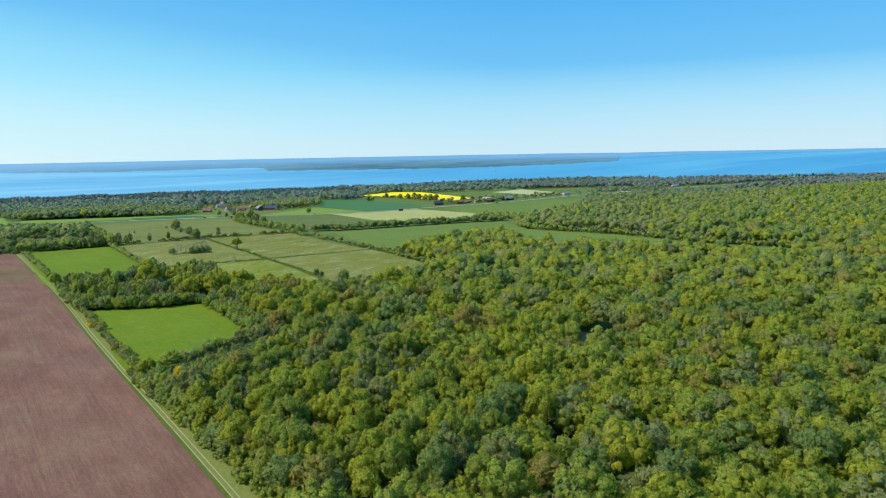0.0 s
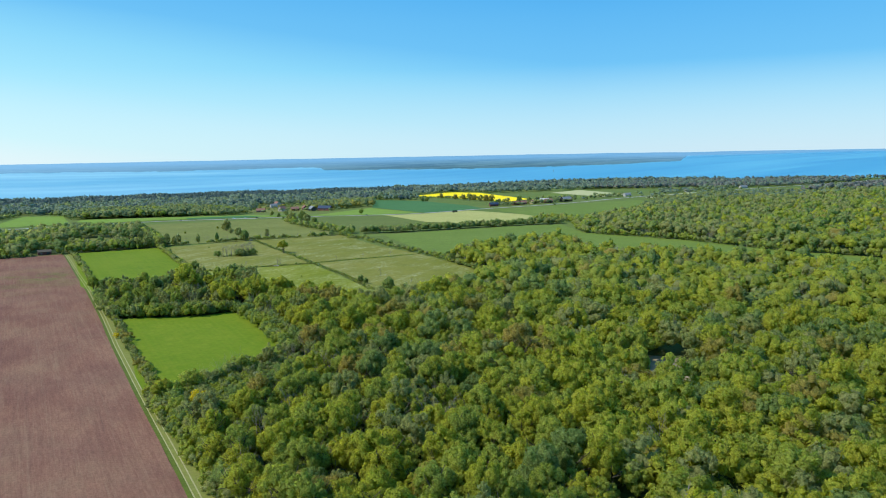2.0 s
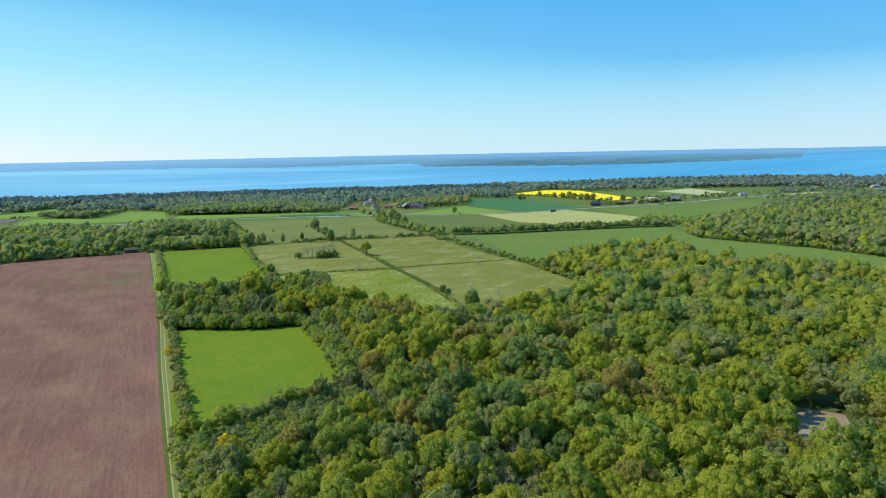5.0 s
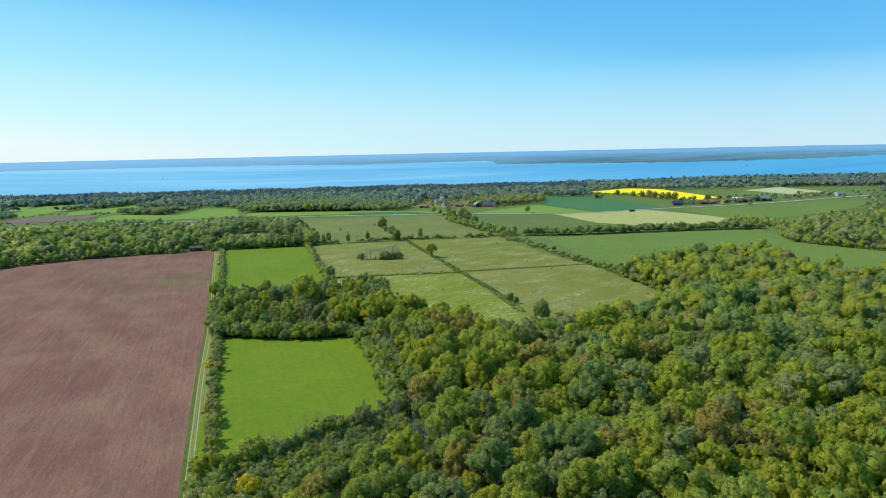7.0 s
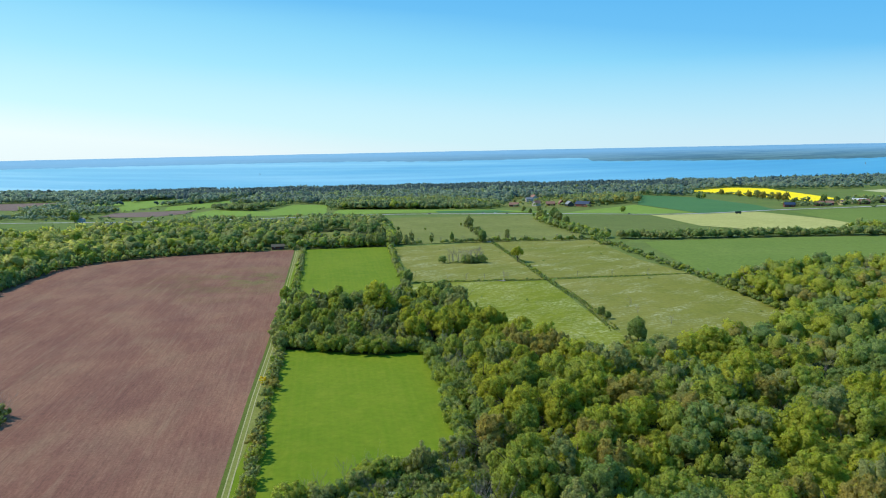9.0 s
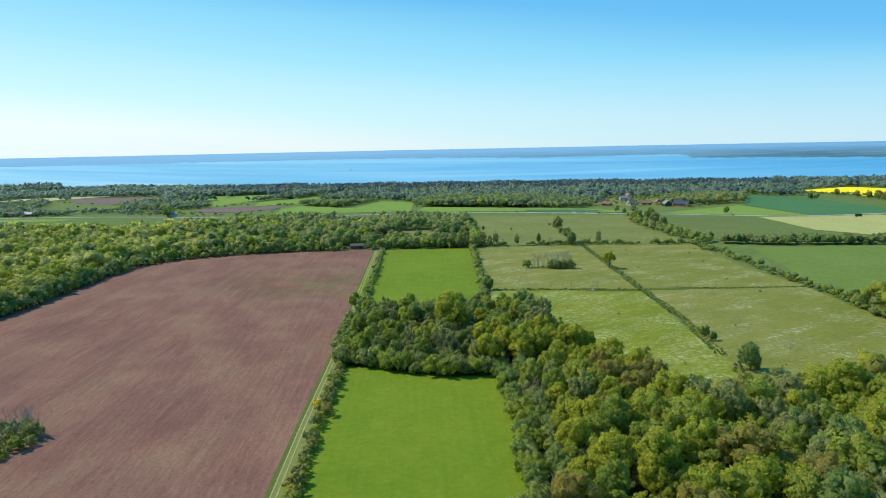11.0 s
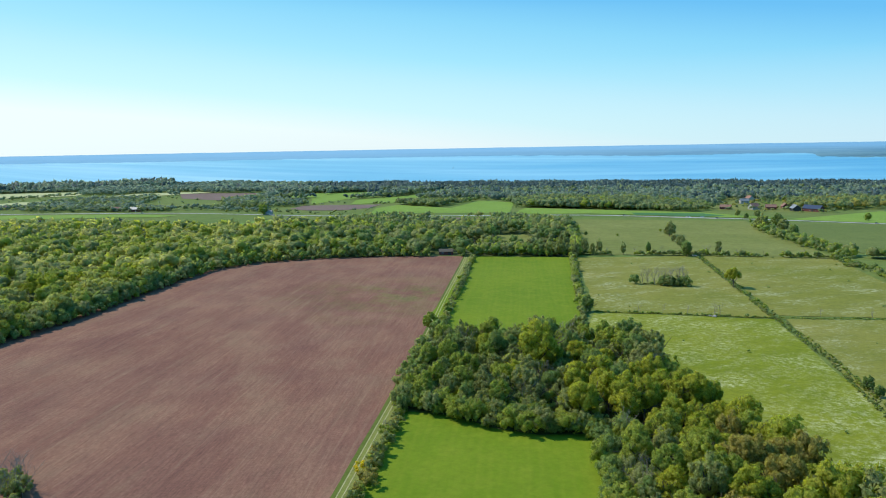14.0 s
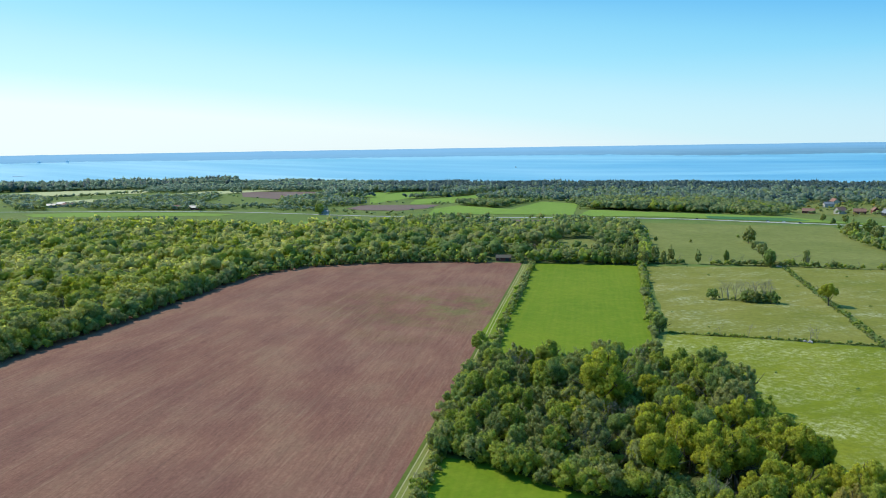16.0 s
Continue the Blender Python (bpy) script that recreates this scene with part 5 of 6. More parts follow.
hedge("low bushes in the pasture corner", [(-186, 948), (-172, 950)], 6, 3, 4, 1.6, ["green", "olive"], "small", name="shrub_clump")

def tufts():
    """Thistles, rushes and small thorn bushes dotted over the pastures."""
    rng = np.random.default_rng(31)
    spots = []
    for _, corners, _ in PASTURES[:4]:
        for x, y in spread(corners, 24, rng):
            if rng.uniform() < 0.16:
                h = rng.uniform(0.5, 1.5)
                spots.append((x, y, lie(x, y) + 0.25 + h * 0.45, h * rng.uniform(0.6, 1.3), h * 0.5))
    v, f, t, slot, nor = planted(TINY, np.array(spots), rng)
    tagged(new("pasture_tufts", mesh_from("pasture_tufts", v, f, [LEAF["deep"]], t, None, nor)), "small dark tufts and thorn bushes in the pastures", "tufts", kind="stuff")


tufts()
RNG = random.Random(3)
def field_tree(x, y, s, k, label):
    """A tree that stands by itself or in a hedge."""
    place_tree(k, RNG.randrange(4), x, y, s, RNG.uniform(0, 360), k != "gold", label, "field trees")


field_tree(-76, 562, 1.02, "deep", "dense round bush-like tree standing in the pasture hedge")
field_tree(-106, 611, 0.5, "deep", "small dark tree in the pasture hedge")
field_tree(-101, 604, 0.42, "deep", "small dark tree in the pasture hedge")
field_tree(-225, 801, 1.05, "gold", "spreading tree with thin yellow-olive leaves in the pasture")
field_tree(-267, 672, 0.85, "deep", "round dark tree where two hedges meet")
field_tree(-332, 1211, 1.55, "olive", "broad grey-green tree by the road")
field_tree(-322, 1238, 1.5, "deep", "broad tree by the road")
field_tree(-303, 1197, 1.35, "olive", "broad grey-green tree by the field edge")
field_tree(-283, 1165, 1.0, "deep", "tree at the field edge")
field_tree(-345, 1262, 1.1, "green", "round tree by the road")
field_tree(-252, 1395, 0.9, "green", "lone round tree in the meadow")
field_tree(-40, 720, 0.75, "deep", "dark tree at the corner of the wood")
field_tree(-46, 738, 0.7, "deep", "dark tree at the corner of the wood")
field_tree(-238, 480, 0.6, "deep", "round dark bush at the field corner")
field_tree(-86, 389, 0.7, "green", "low tree in the scrub")
field_tree(-83, 397, 0.8, "olive", "thin tree at the corner of the small field")
field_tree(-420, 1120, 0.35, "green", "small bush in the rough pasture")
field_tree(-440, 1050, 0.3, "green", "small bush in the rough pasture")
def slim_tree(x, y, s, slim, k, label):
    """A tree in a field or hedge, slender or broad."""
    place_tree(k, RNG.randrange(4), x, y, s, RNG.uniform(0, 360), True, label, "field trees", slim)


place_tree("olive", 1, -106, 374, 0.80, 40.0, False, "light upright tree with thin leaves beside the small field", "field trees", 0.85)
slim_tree(-391, 1080, 1.45, 0.92, "olive", "tall grey-green tree in the rough pasture")
slim_tree(-397, 1094, 1.3, 0.95, "olive", "tall grey-green tree in the rough pasture")
slim_tree(-368, 1035, 0.7, 0.8, "olive", "small thin tree in the rough pasture")
slim_tree(-342, 993, 1.1, 0.85, "olive", "upright thin tree in the rough pasture")
slim_tree(-317, 946, 1.15, 0.85, "deep", "dense upright tree where pasture hedges meet")
slim_tree(-293, 961, 1.15, 0.55, "olive", "slender tree in the pasture hedge")
slim_tree(-346, 927, 1.0, 0.5, "deep", "slender tree in the pasture hedge")
slim_tree(-364, 913, 1.0, 0.5, "olive", "slender tree in the pasture hedge")
slim_tree(-396, 897, 1.3, 0.55, "olive", "tall thin tree in the pasture hedge")
slim_tree(-386, 907, 1.2, 0.5, "olive", "tall thin tree in the pasture hedge")
slim_tree(-416, 866, 1.35, 0.75, "olive", "tall grey-green tree where wood and hedge meet")
slim_tree(-405, 870, 1.45, 0.7, "olive", "tall grey-green tree where wood and hedge meet")
slim_tree(-393, 876, 1.2, 0.7, "olive", "tall grey-green tree where wood and hedge meet")
slim_tree(-422, 903, 1.5, 0.75, "olive", "tall grey-green tree in the rough pasture")
slim_tree(-384, 891, 1.05, 0.5, "olive", "slender tree in the pasture hedge")
slim_tree(-312, 934, 1.15, 0.75, "deep", "dense upright tree where pasture hedges meet")
slim_tree(-475, 1040, 0.45, 0.9, "deep", "small bush in the rough pasture")
slim_tree(-394, 1345, 0.7, 1.0, "deep", "small round tree by the road")
slim_tree(-389, 1378, 0.95, 0.9, "olive", "round tree beyond the road")
slim_tree(-419, 1385, 0.9, 0.8, "olive", "thin tree beyond the road")
slim_tree(-1075, 1028, 1.5, 1.15, "green", "broad round tree beside the road")
slim_tree(-104, 1855, 1.26, 1.0, "bronze", "round tree before the yellow field")
slim_tree(-83, 1815, 1.40, 1.0, "bronze", "round tree before the yellow field")
slim_tree(-67, 1796, 1.54, 0.9, "olive", "round tree before the yellow field")
slim_tree(-56, 1778, 1.47, 1.0, "bronze", "round tree before the yellow field")
slim_tree(-40, 1760, 1.33, 0.9, "olive", "round tree before the yellow field")
slim_tree(-27, 1725, 1.54, 0.9, "bronze", "round tree before the yellow field")
slim_tree(-14, 1708, 1.61, 0.9, "bronze", "round tree before the yellow field")
slim_tree(-2, 1632, 0.9, 1.0, "deep", "dark tree by the barn")
slim_tree(12, 1636, 0.8, 1.0, "olive", "small tree below the yellow field")
slim_tree(46, 1650, 1.4, 1.0, "deep", "broad dark tree below the yellow field")
slim_tree(69, 1700, 0.9, 1.1, "deep", "low tree below the yellow field")
slim_tree(-144, 1920, 1.26, 1.0, "bronze", "round tree before the yellow field")
slim_tree(-179, 1788, 1.1, 1.0, "deep", "tree in the field hedge")
slim_tree(-168, 1789, 1.0, 1.0, "green", "tree in the field hedge")
def bare_row(*spots):
    """Small leafless trees near one another."""
    for x, y, h in spots:
        place_bare(x, y, h, RNG.uniform(0, 360), "bare grey small tree at the field edge", "bare field trees")


bare_row((-122, 366, 10), (-119, 368, 11), (-116, 369, 9), (-126, 363, 9), (-130, 356, 8), (-98, 377, 10))
bare_row((-132, 352, 7), (-112, 356, 8), (-104, 362, 8), (-298, 354, 10), (-294, 358, 11), (-290, 362, 10))
bare_row((-288, 364, 10), (-285, 360, 11), (-282, 363, 10), (-281, 357, 11), (-278, 360, 9), (-277, 353, 10), (-284, 354, 11), (-279, 348, 10))
bare_row((-275, 346, 10), (-273, 341, 10), (-280, 343, 10), (-225, 458, 7), (-253, 508, 9), (-265, 523, 9))
bare_row((-281, 778, 12), (-279, 780, 13), (-277, 778, 13), (-274, 781, 14), (-275, 783, 13), (-270, 783, 13), (-267, 781, 13), (-264, 786, 14))
bare_row((-261, 783, 14), (-258, 785, 15), (-256, 788, 14), (-259, 788, 14), (-254, 786, 13), (-202, 704, 9), (-200, 708, 8), (-240, 686, 6))
bare_row((-228, 692, 7), (-215, 697, 6), (-153, 735, 6), (-130, 750, 6), (-105, 760, 6), (-95, 640, 7))
bare_row((-88, 625, 6), (-65, 600, 7), (-255, 968, 6), (-235, 978, 6), (-215, 985, 6), (-60, 760, 8))
bare_row((-45, 725, 8), (-262, 590, 10), (-255, 588, 9), (-268, 584, 9), (-94, 393, 13), (-90, 396, 14))
bare_row((-87, 392, 13), (-97, 387, 10))
bare_row((-375, 903, 9), (-355, 917, 8), (-334, 929, 9), (-298, 948, 11), (-289, 953, 10), (-275, 960, 8), (-240, 975, 8), (-225, 982, 8))
bare_row((-250, 594, 12), (-246, 597, 13), (-242, 599, 12), (-253, 590, 11), (-238, 602, 12), (-258, 586, 11), (-247, 590, 12))
bare_row((-270, 577, 11), (-276, 570, 10), (-282, 566, 10), (-266, 582, 11))


def shrub(x, y, wide, tall, kind, label, shapes=None):
    """A bush that stands by itself: one dense head of boughs from the ground."""
    v, f, t, slot, nor = planted(shapes or BUSH, np.array([(x, y, lie(x, y) + tall * 0.48, wide / 2, tall * 0.52)]), np.random.default_rng(int(abs(x) * 7 + y)))
    tagged(new("bush", mesh_from("bush", v, f, [LEAF[kind], SPRAY[kind]], t, slot, nor)), label, "bush")


shrub(-212.0, 433, 4.2, 3.4, "yellow", "bush in bright yellow blossom beside the farm track")
shrub(-214.5, 437, 2.6, 2.2, "yellow", "small bush in yellow blossom beside the farm track")
shrub(-117, 319, 7.5, 8.5, "yellow", "round maple in golden yellow leaf at the edge of the scrub", MID)
shrub(-124, 316, 6.0, 7.0, "gold", "low tree in yellow-green leaf at the edge of the scrub", MID)
shrub(-509, 461, 9.0, 7.5, "olive", "round pale willow bush at the edge of the wood", MID)
shrub(-493, 433, 9.0, 8.0, "deep", "round dark bush at the edge of the wood", MID)
shrub(-486, 420, 8.0, 7.0, "deep", "round dark bush at the edge of the wood", MID)
shrub(72, 350, 4.0, 3.0, "olive", "low bush in the felled clearing")
shrub(80, 346, 3.5, 2.5, "green", "low bush in the felled clearing")


# ---------------------------------------------------------------- farms, houses and vehicles
def gable(bm, w, d, h, ridge):
    """Walls with a gable at each end; the ridge runs along x."""
    pts = [(-w / 2, -d / 2), (w / 2, -d / 2), (w / 2, d / 2), (-w / 2, d / 2)]
    lo = [bm.verts.new((x, y, -0.6)) for x, y in pts]
    hi = [bm.verts.new((x, y, h)) for x, y in pts]
    a, b = bm.verts.new((-w / 2, 0, ridge)), bm.verts.new((w / 2, 0, ridge))
    bm.faces.new((lo[0], lo[1], hi[1], hi[0]))
    bm.faces.new((lo[2], lo[3], hi[3], hi[2]))
    bm.faces.new((lo[1], lo[2], hi[2], b, hi[1]))
    bm.faces.new((lo[3], lo[0], hi[0], a, hi[3]))
    bm.faces.new((hi[0], hi[1], b, a))
    bm.faces.new((hi[2], hi[3], a, b))
    bm.faces.new(lo[::-1])
    return bm


def roof_half(bm, w, d, h, ridge, side, over=0.5, thick=0.25):
    """One slope of a roof as a slab with eaves."""
    fall = (ridge - h) / (d / 2)
    pts = []
    for x in (-w / 2 - over, w / 2 + over):
        for y, z in ((0, ridge), (side * (d / 2 + over), h - fall * over)):
            pts += [bm.verts.new((x, y, z + 0.05)), bm.verts.new((x, y, z + 0.05 + thick))]
    for f in ((0, 1, 3, 2), (4, 6, 7, 5), (1, 5, 7, 3), (0, 2, 6, 4), (2, 3, 7, 6), (0, 4, 5, 1)):
        bm.faces.new([pts[i] for i in f])
    bmesh.ops.recalc_face_normals(bm, faces=bm.faces[:])
    return bm


def house(x, y, turn, w, d, h, ridge, wall, roof, label, name="house", rows=1, chimney=True, door_w=1.1, group="houses of the village"):
    ob = tagged(new(name), label, "house" if name == "house" else "barn", group)
    part("wall", gable(bmesh.new(), w, d, h, ridge), wall, ob)
    part("roof", roof_half(bmesh.new(), w, d, h, ridge, 1), roof, ob)
    part("roof", roof_half(bmesh.new(), w, d, h, ridge, -1), roof, ob)
    if chimney:
        part("chimney", boxed(w * 0.15, w * 0.15 + 0.8, -0.4, 0.4, ridge - 0.8, ridge + 1.0), M_TILE, ob)
    for side in (-1, 1):
        n = max(2, int(w / 4.5))
        for r in range(rows):
            for k in range(n):
                cx, cz = -w / 2 + w * (k + 0.5) / n, 1.0 + 2.6 * r
                y0 = side * d / 2
                if side == -1 and r == 0 and k == n // 2:
                    door = part("door", boxed(cx - door_w / 2, cx + door_w / 2, y0 - 0.08, y0 + 0.02, 0.1, 2.1 if door_w < 2 else 3.2), M_TRIM if door_w < 2 else M_DARK_METAL, ob)
                    part("handle", boxed(cx + door_w * 0.32, cx + door_w * 0.38, y0 - 0.14, y0 - 0.08, 1.0, 1.12), M_DARK_METAL, door)
                    continue
                if name == "barn" and k % 2:
                    continue
                win = part("window", boxed(cx - 0.65, cx + 0.65, min(y0, y0 + side * 0.1), max(y0, y0 + side * 0.1), cz, cz + 1.4), M_TRIM, ob)
                part("pane", boxed(cx - 0.52, cx + 0.52, min(y0 + side * 0.1, y0 + side * 0.13), max(y0 + side * 0.1, y0 + side * 0.13), cz + 0.12, cz + 1.28), M_GLASS, win)
    ob.matrix_basis = pose(x, y, lie(x, y) + 0.35, 0, 0, turn)
    return ob


def dwelling(x, y, turn, w, d, h, rg, wall, roof, label):
    """A house of the village, two rows of windows if tall."""
    house(x, y, turn, w, d, h, rg, wall, roof, label, rows=2 if h > 5 else 1)


dwelling(-636, 1842, 15, 26, 10, 4.5, 8.0, M_YELLOWWALL, M_TILE, "long cream house with orange tiled roof")
dwelling(-602, 1836, 10, 20, 9, 4.2, 7.5, M_YELLOWWALL, M_TILE, "cream house with orange tiled roof")
dwelling(-480, 1508, 12, 17, 9, 3.6, 7.2, M_REDWOOD, M_TILE, "low red house with orange tiled roof")
dwelling(-498, 1652, 40, 15, 9, 5.2, 9.0, M_WHITEWALL, M_SLATE, "tall white house with grey roof")
dwelling(-514, 1733, -50, 18, 10, 5.5, 10.0, M_WHITEWALL, M_TILE, "white house with red tiled roof")
dwelling(-441, 1526, 60, 14, 11, 5.0, 10.0, M_WHITEWALL, M_TILE, "white gabled house with faded red roof")
dwelling(-417, 1535, 20, 16, 9, 4.2, 8.0, M_REDWOOD, M_TILE, "red wooden house with tiled roof")
dwelling(-403, 1560, -60, 13, 9, 4.8, 9.0, M_REDWOOD, M_TILE, "small red house with tiled roof")
dwelling(-456, 1808, 5, 16, 9, 4.5, 8.2, M_WHITEWALL, M_SLATE, "white house with grey roof among trees")
dwelling(38, 1592, 25, 14, 9, 4.2, 8.0, M_REDWOOD, M_TILE, "red house with bright tiled roof")
dwelling(54, 1608, 15, 12, 8, 4.0, 7.5, M_REDWOOD, M_TILE, "red house below the yellow field")
dwelling(74, 1626, 60, 14, 9, 4.5, 8.0, M_YELLOWWALL, M_TILE, "cream house with tiled roof")
dwelling(109, 1648, 20, 16, 10, 4.5, 8.5, M_REDWOOD, M_TILE, "red house with wide tiled roof")
dwelling(312, 1860, 30, 18, 9, 4.2, 8.0, M_WHITEWALL, M_SLATE, "white house by the road")
dwelling(500, 2040, 30, 18, 9, 4.2, 8.0, M_WHITEWALL, M_SLATE, "white house on the far slope")
dwelling(690, 2190, 30, 24, 10, 4.2, 8.0, M_WHITEWALL, M_SLATE, "white house on the far slope")
dwelling(-819, 1733, 20, 30, 10, 3.5, 6.0, M_WHITEWALL, M_TRIM, "long low white-roofed building among trees")
dwelling(-411, 1646, 70, 18, 10, 4.5, 8.0, M_WHITEWALL, M_TRIM, "white-roofed house at the village edge")
dwelling(980, 2420, 30, 26, 12, 5.0, 9.0, M_WHITEWALL, M_SLATE, "pale farm building on the far slope")
dwelling(-1656, 798, 40, 26, 10, 4.0, 7.0, M_WHITEWALL, M_SLATE, "white house with pale roof by the road")
dwelling(-1670, 824, 30, 18, 9, 5.0, 9.0, M_REDWOOD, M_SLATE, "dark red house by the road")
dwelling(-1644, 828, 35, 22, 9, 4.0, 7.5, M_WHITEWALL, M_TILE, "white house with tiled roof by the road")
dwelling(-1556, 872, 35, 22, 10, 4.5, 8.0, M_WHITEWALL, M_BLUEROOF, "white house with dark roof by the road")
dwelling(-1395, 934, 35, 20, 9, 4.0, 7.5, M_REDWOOD, M_TILE, "red house among trees by the road")
dwelling(-1352, 950, 30, 22, 9, 4.0, 7.5, M_REDWOOD, M_SLATE, "red house among trees by the road")
dwelling(-1070, 1036, 30, 12, 8, 3.8, 7.0, M_WHITEWALL, M_SLATE, "small white house under a round tree")
def farm_building(x, y, turn, w, d, h, rg, wall, roof, label):
    """A barn or shed with a wide door."""
    house(x, y, turn, w, d, h, rg, wall, roof, label, "barn", chimney=False, door_w=3.2, group="farm buildings")


farm_building(-377, 1524, -60, 20, 12, 4.5, 9.5, M_DARK_METAL, M_SLATE, "barn with pale grey sheet roof and dark gable")
farm_building(-352, 1527, -15, 28, 13, 4.5, 9.5, M_REDWOOD, M_BLUEROOF, "long red barn with dark blue roof")
farm_building(-8, 1560, 15, 17, 9, 4.0, 7.5, M_REDWOOD, M_BLUEROOF, "dark red barn beside the yellow field")
farm_building(104, 1676, 10, 24, 13, 4.5, 8.0, M_WHITEWALL, M_TRIM, "large farm building with white roof")
farm_building(150, 1690, 40, 26, 14, 5.0, 10.0, M_DARK_METAL, M_SLATE, "grey barn behind the farmhouse")
farm_building(-501, 819, 38, 13, 6, 3.2, 5.2, M_REDWOOD, M_BARK, "low dark red shed with brown roof beside the ploughed field")


def wheel(parent, x, y, r, width):
    bm = bmesh.new()
    bmesh.ops.create_cone(bm, cap_ends=True, segments=14, radius1=r, radius2=r, depth=width)
    bmesh.ops.transform(bm, matrix=Matrix.Translation((x, y, r)) @ Matrix.Rotation(math.pi / 2, 4, "X"), verts=bm.verts)
    tyre = part("wheel", bm, M_TYRE, parent)
    bm = bmesh.new()
    bmesh.ops.create_cone(bm, cap_ends=True, segments=10, radius1=r * 0.55, radius2=r * 0.55, depth=width + 0.04)
    bmesh.ops.transform(bm, matrix=Matrix.Translation((x, y, r)) @ Matrix.Rotation(math.pi / 2, 4, "X"), verts=bm.verts)
    part("rim", bm, M_SLATE, tyre)


def car(x, y, turn, paint, label, stretch=1.0, tall=1.0):
    ob = tagged(new("car"), label, "car", "cars on the road")
    L = 4.5 * stretch
    bm = bmesh.new()
    prof = [(-L / 2, 0.35), (L / 2, 0.35), (L / 2, 0.75), (L * 0.42, 0.9), (-L * 0.45, 0.95), (-L / 2, 0.8)]
    a = [bm.verts.new((px, -0.88, pz)) for px, pz in prof]
    b = [bm.verts.new((px, 0.88, pz)) for px, pz in prof]
    bm.faces.new(a), bm.faces.new(b[::-1])
    for k in range(len(prof)):
        bm.faces.new((a[k], b[k], b[(k + 1) % len(prof)], a[(k + 1) % len(prof)]))
    bmesh.ops.recalc_face_normals(bm, faces=bm.faces[:])
    bmesh.ops.bevel(bm, geom=bm.edges[:], offset=0.08, segments=2, affect="EDGES")
    part("body", bm, paint, ob)
    bm = bmesh.new()
    top = 0.92 + 0.55 * tall
    lo = [bm.verts.new((px, py, 0.9)) for px, py in ((-L * 0.42, -0.8), (L * 0.22, -0.8), (L * 0.22, 0.8), (-L * 0.42, 0.8))]
    hi = [bm.verts.new((px, py, top)) for px, py in ((-L * 0.34, -0.66), (L * 0.06, -0.66), (L * 0.06, 0.66), (-L * 0.34, 0.66))]
    for k in range(4):
        bm.faces.new((lo[k], lo[(k + 1) % 4], hi[(k + 1) % 4], hi[k]))
    part("windows", bm, M_GLASS, ob)
    part("roof", boxed(-L * 0.345, L * 0.065, -0.67, 0.67, top, top + 0.05), paint, ob)
    for px in (-L * 0.31, L * 0.31):
        for py in (-0.8, 0.8):
            wheel(ob, px, py, 0.32, 0.2)
    ob.matrix_basis = pose(x, y, lie(x, y) + 0.46, 0, 0, turn)


car(-470, 1329, 12, M_CARWHITE, "white van on the country road", 1.25, 1.8)
car(-452, 1336, 12, M_CARWHITE, "white car in the lay-by")
car(-430, 1333, 8, M_CARDARK, "dark car on the country road")
car(-560, 1308, 15, M_CARDARK, "dark car on the country road")
car(-235, 1356, 3, M_CARDARK, "dark car on the country road")
car(-1290, 930, 38, M_CARWHITE, "white car on the country road")
car(560, 2042, 40, M_CARWHITE, "white van on the far road", 1.3, 1.8)


def trailer(x, y, turn):
    ob = tagged(new("farm_trailer"), "dark high-sided farm trailer beside the pale field", "trailer")
    part("deck", boxed(-4.5, 4.5, -1.2, 1.2, 0.9, 1.1), M_DARK_METAL, ob)
    for y0, y1 in ((-1.2, -1.1), (1.1, 1.2)):
        part("side_board", boxed(-4.5, 4.5, y0, y1, 1.1, 3.6), M_DARK_METAL, ob)
    for x0, x1 in ((-4.5, -4.4), (4.4, 4.5)):
        part("end_board", boxed(x0, x1, -1.1, 1.1, 1.1, 3.6), M_DARK_METAL, ob)
    part("drawbar", boxed(4.5, 6.3, -0.1, 0.1, 0.9, 1.05), M_DARK_METAL, ob)
    for px in (-3.2, -2.0, 3.2):
        for py in (-1.05, 1.05):
            wheel(ob, px, py, 0.5, 0.3)
    ob.matrix_basis = pose(x, y, lie(x, y) + 0.31, 0, 0, turn)


trailer(-78, 1392, 35)


def stones(x, y, n, spread_, label):
    """A heap of cleared field stones: each a lump of its own shape."""
    rng = random.Random(int(x))
    ob = tagged(new("stone_heap"), label, "stones")
    for _ in range(n):
        bm = bmesh.new()
        bmesh.ops.create_icosphere(bm, subdivisions=2, radius=rng.uniform(0.35, 0.8))
        for v in bm.verts:
            v.co *= 1 + 0.35 * noise.noise(v.co * 2 + Vector((x + rng.random(), y, 0)))
            v.co.z *= 0.7
        part("stone", bm, M_STONE, ob).location = (rng.gauss(0, spread_), rng.gauss(0, spread_ * 0.5), rng.uniform(0.1, 0.5))
    ob.matrix_basis = pose(x, y, lie(x, y) + 0.3)


stones(-203, 701, 14, 1.8, "heap of grey field stones in the pasture hedge")
stones(-306, 940, 10, 1.6, "heap of grey field stones where hedges meet")

# islet in the lake
def islet(bearing, ring, length):
    a = math.radians(90 - bearing)
    x, y = HUB[0] + ring * math.cos(a), HUB[1] + ring * math.sin(a)
    bm = bmesh.new()
    bmesh.ops.create_icosphere(bm, subdivisions=3, radius=1.0)
    for v in bm.verts:
        k = 1 + 0.4 * noise.noise(v.co * 2.2)
        v.co = Vector((v.co.x * length * k, v.co.y * 8 * k, v.co.z * 1.6 * k))
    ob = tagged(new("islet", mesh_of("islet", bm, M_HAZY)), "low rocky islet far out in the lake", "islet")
    ob.matrix_basis = pose(x, y, swell(ring), 0, 0, -bearing)


islet(-72.3, 3150, 26)


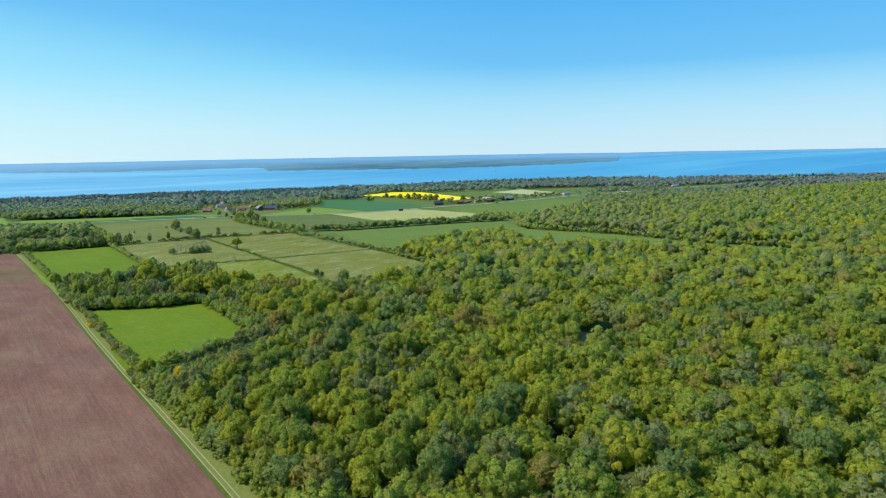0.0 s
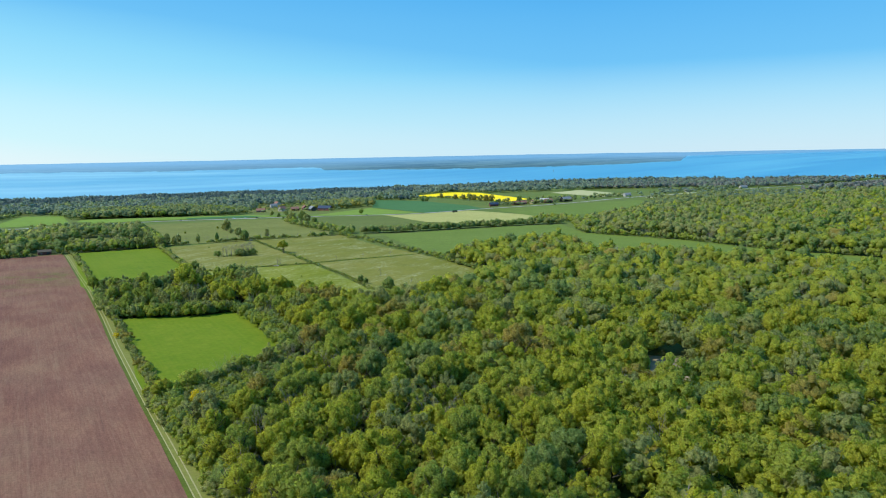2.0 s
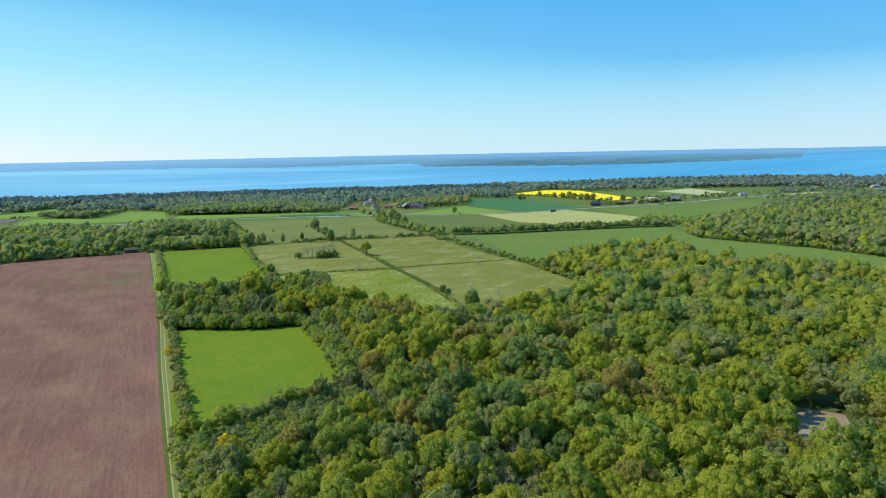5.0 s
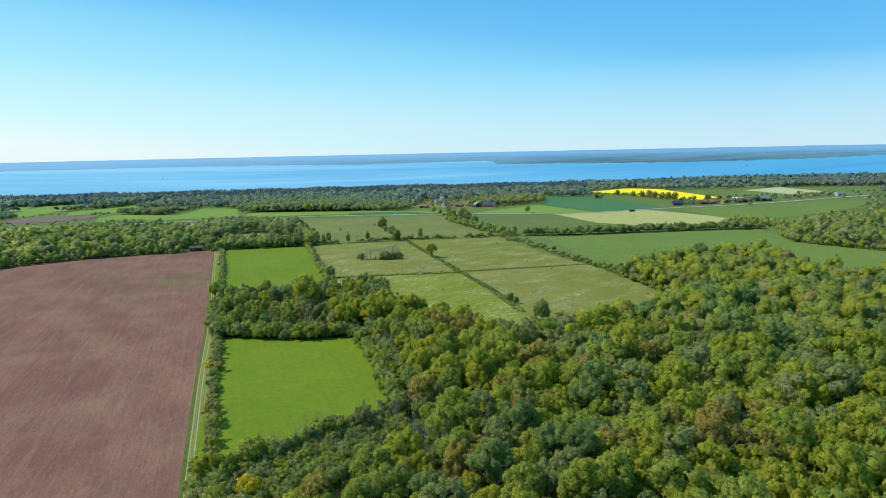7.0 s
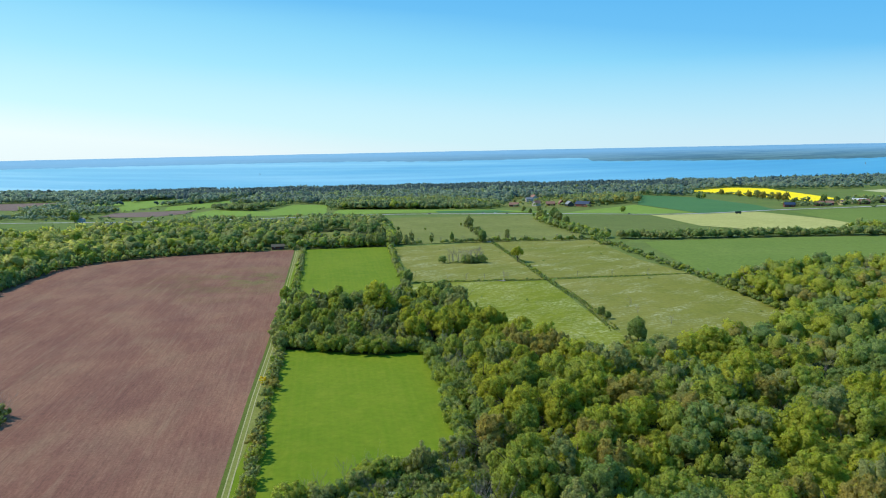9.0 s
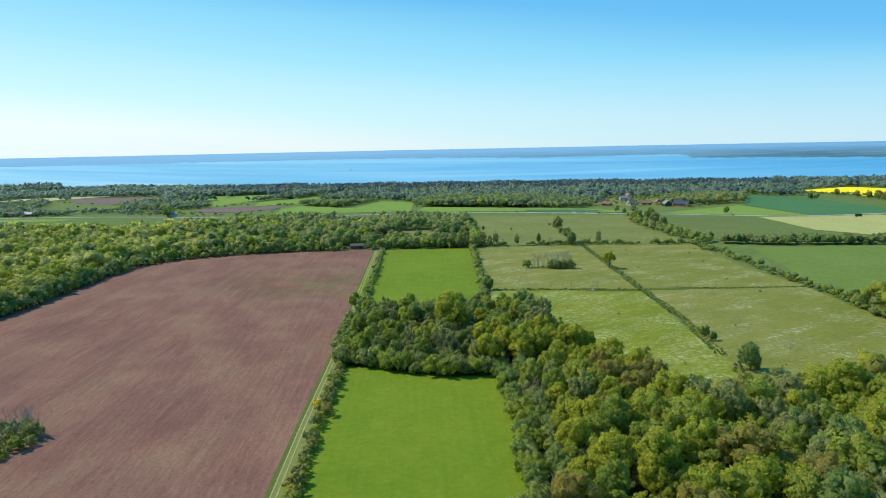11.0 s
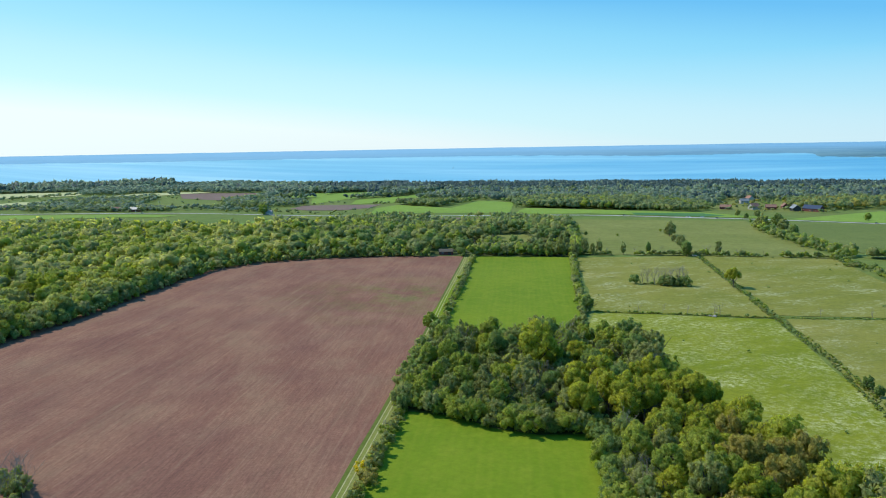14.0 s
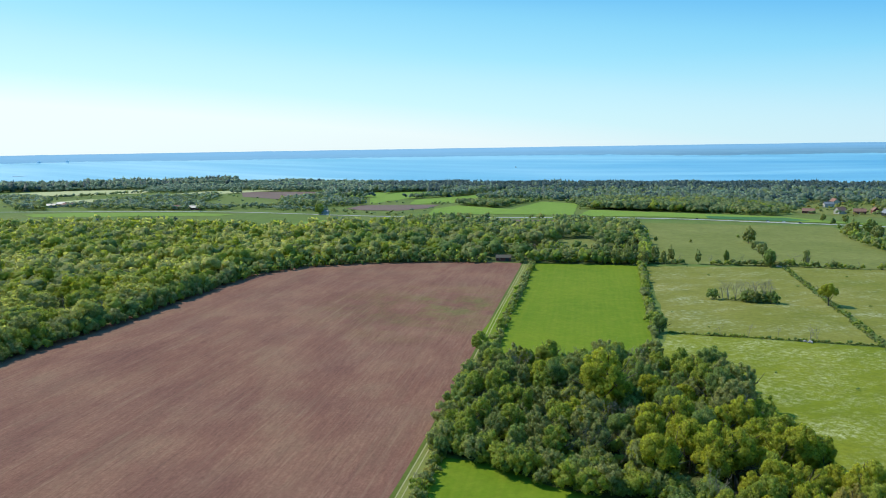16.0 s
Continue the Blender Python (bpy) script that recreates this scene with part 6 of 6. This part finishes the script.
def polar(bearing, ring):
    a = math.radians(90 - bearing)
    return HUB[0] + ring * math.cos(a), HUB[1] + ring * math.sin(a)


def far_bridge():
    """A long low bridge on piers before the far shore."""
    r = ring_at(0.80)
    (ax, ay), (bx, by) = polar(-74.0, r), polar(-66.5, r)
    length = math.hypot(bx - ax, by - ay)
    ob = tagged(new("bridge"), "long low bridge on piers far across the lake", "bridge")
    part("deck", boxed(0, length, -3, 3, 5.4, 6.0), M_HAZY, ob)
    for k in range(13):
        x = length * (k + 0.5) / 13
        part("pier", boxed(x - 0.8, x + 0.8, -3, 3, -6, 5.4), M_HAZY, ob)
    ob.matrix_basis = pose(ax, ay, swell(r), 0, 0, math.degrees(math.atan2(by - ay, bx - ax)))


far_bridge()
for bearing, w, h in ((-74.9, 26, 8), (-74.3, 14, 6), (-71.5, 16, 4), (-69.8, 12, 5)):
    r = ring_at(0.70)
    x, y = polar(bearing, r)
    ob = tagged(new("tower_block"), "haze-paled tower block on the far shore", "building", "far town")
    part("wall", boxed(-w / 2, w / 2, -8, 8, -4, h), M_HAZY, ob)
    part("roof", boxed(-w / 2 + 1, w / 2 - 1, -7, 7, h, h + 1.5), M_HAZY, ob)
    ob.matrix_basis = pose(x, y, swell(r), 0, 0, -bearing)


def beacon(bearing, drop, tall):
    """A slim stone beacon on a round footing, far out on the lake."""
    r = ring_at(drop)
    x, y = polar(bearing, r)
    ob = tagged(new("lake_beacon"), "slim grey beacon far out on the lake", "beacon", "lake beacons")
    for name, wide, top, z0, z1 in (("footing", 2.2, 1.8, -1.0, 1.0), ("tower", 1.0, 0.7, 1.0, tall), ("lantern", 1.0, 0.3, tall, tall + 1.2)):
        bm = bmesh.new()
        bmesh.ops.create_cone(bm, cap_ends=True, segments=12, radius1=wide, radius2=top, depth=z1 - z0, matrix=Matrix.Translation((0, 0, (z0 + z1) / 2)))
        part(name, bm, M_SLATE if name == "lantern" else M_STONE, ob)
    ob.matrix_basis = pose(x, y, swell(r))


beacon(-38.3, 1.68, 8.0)
beacon(4.9, 1.57, 7.0)
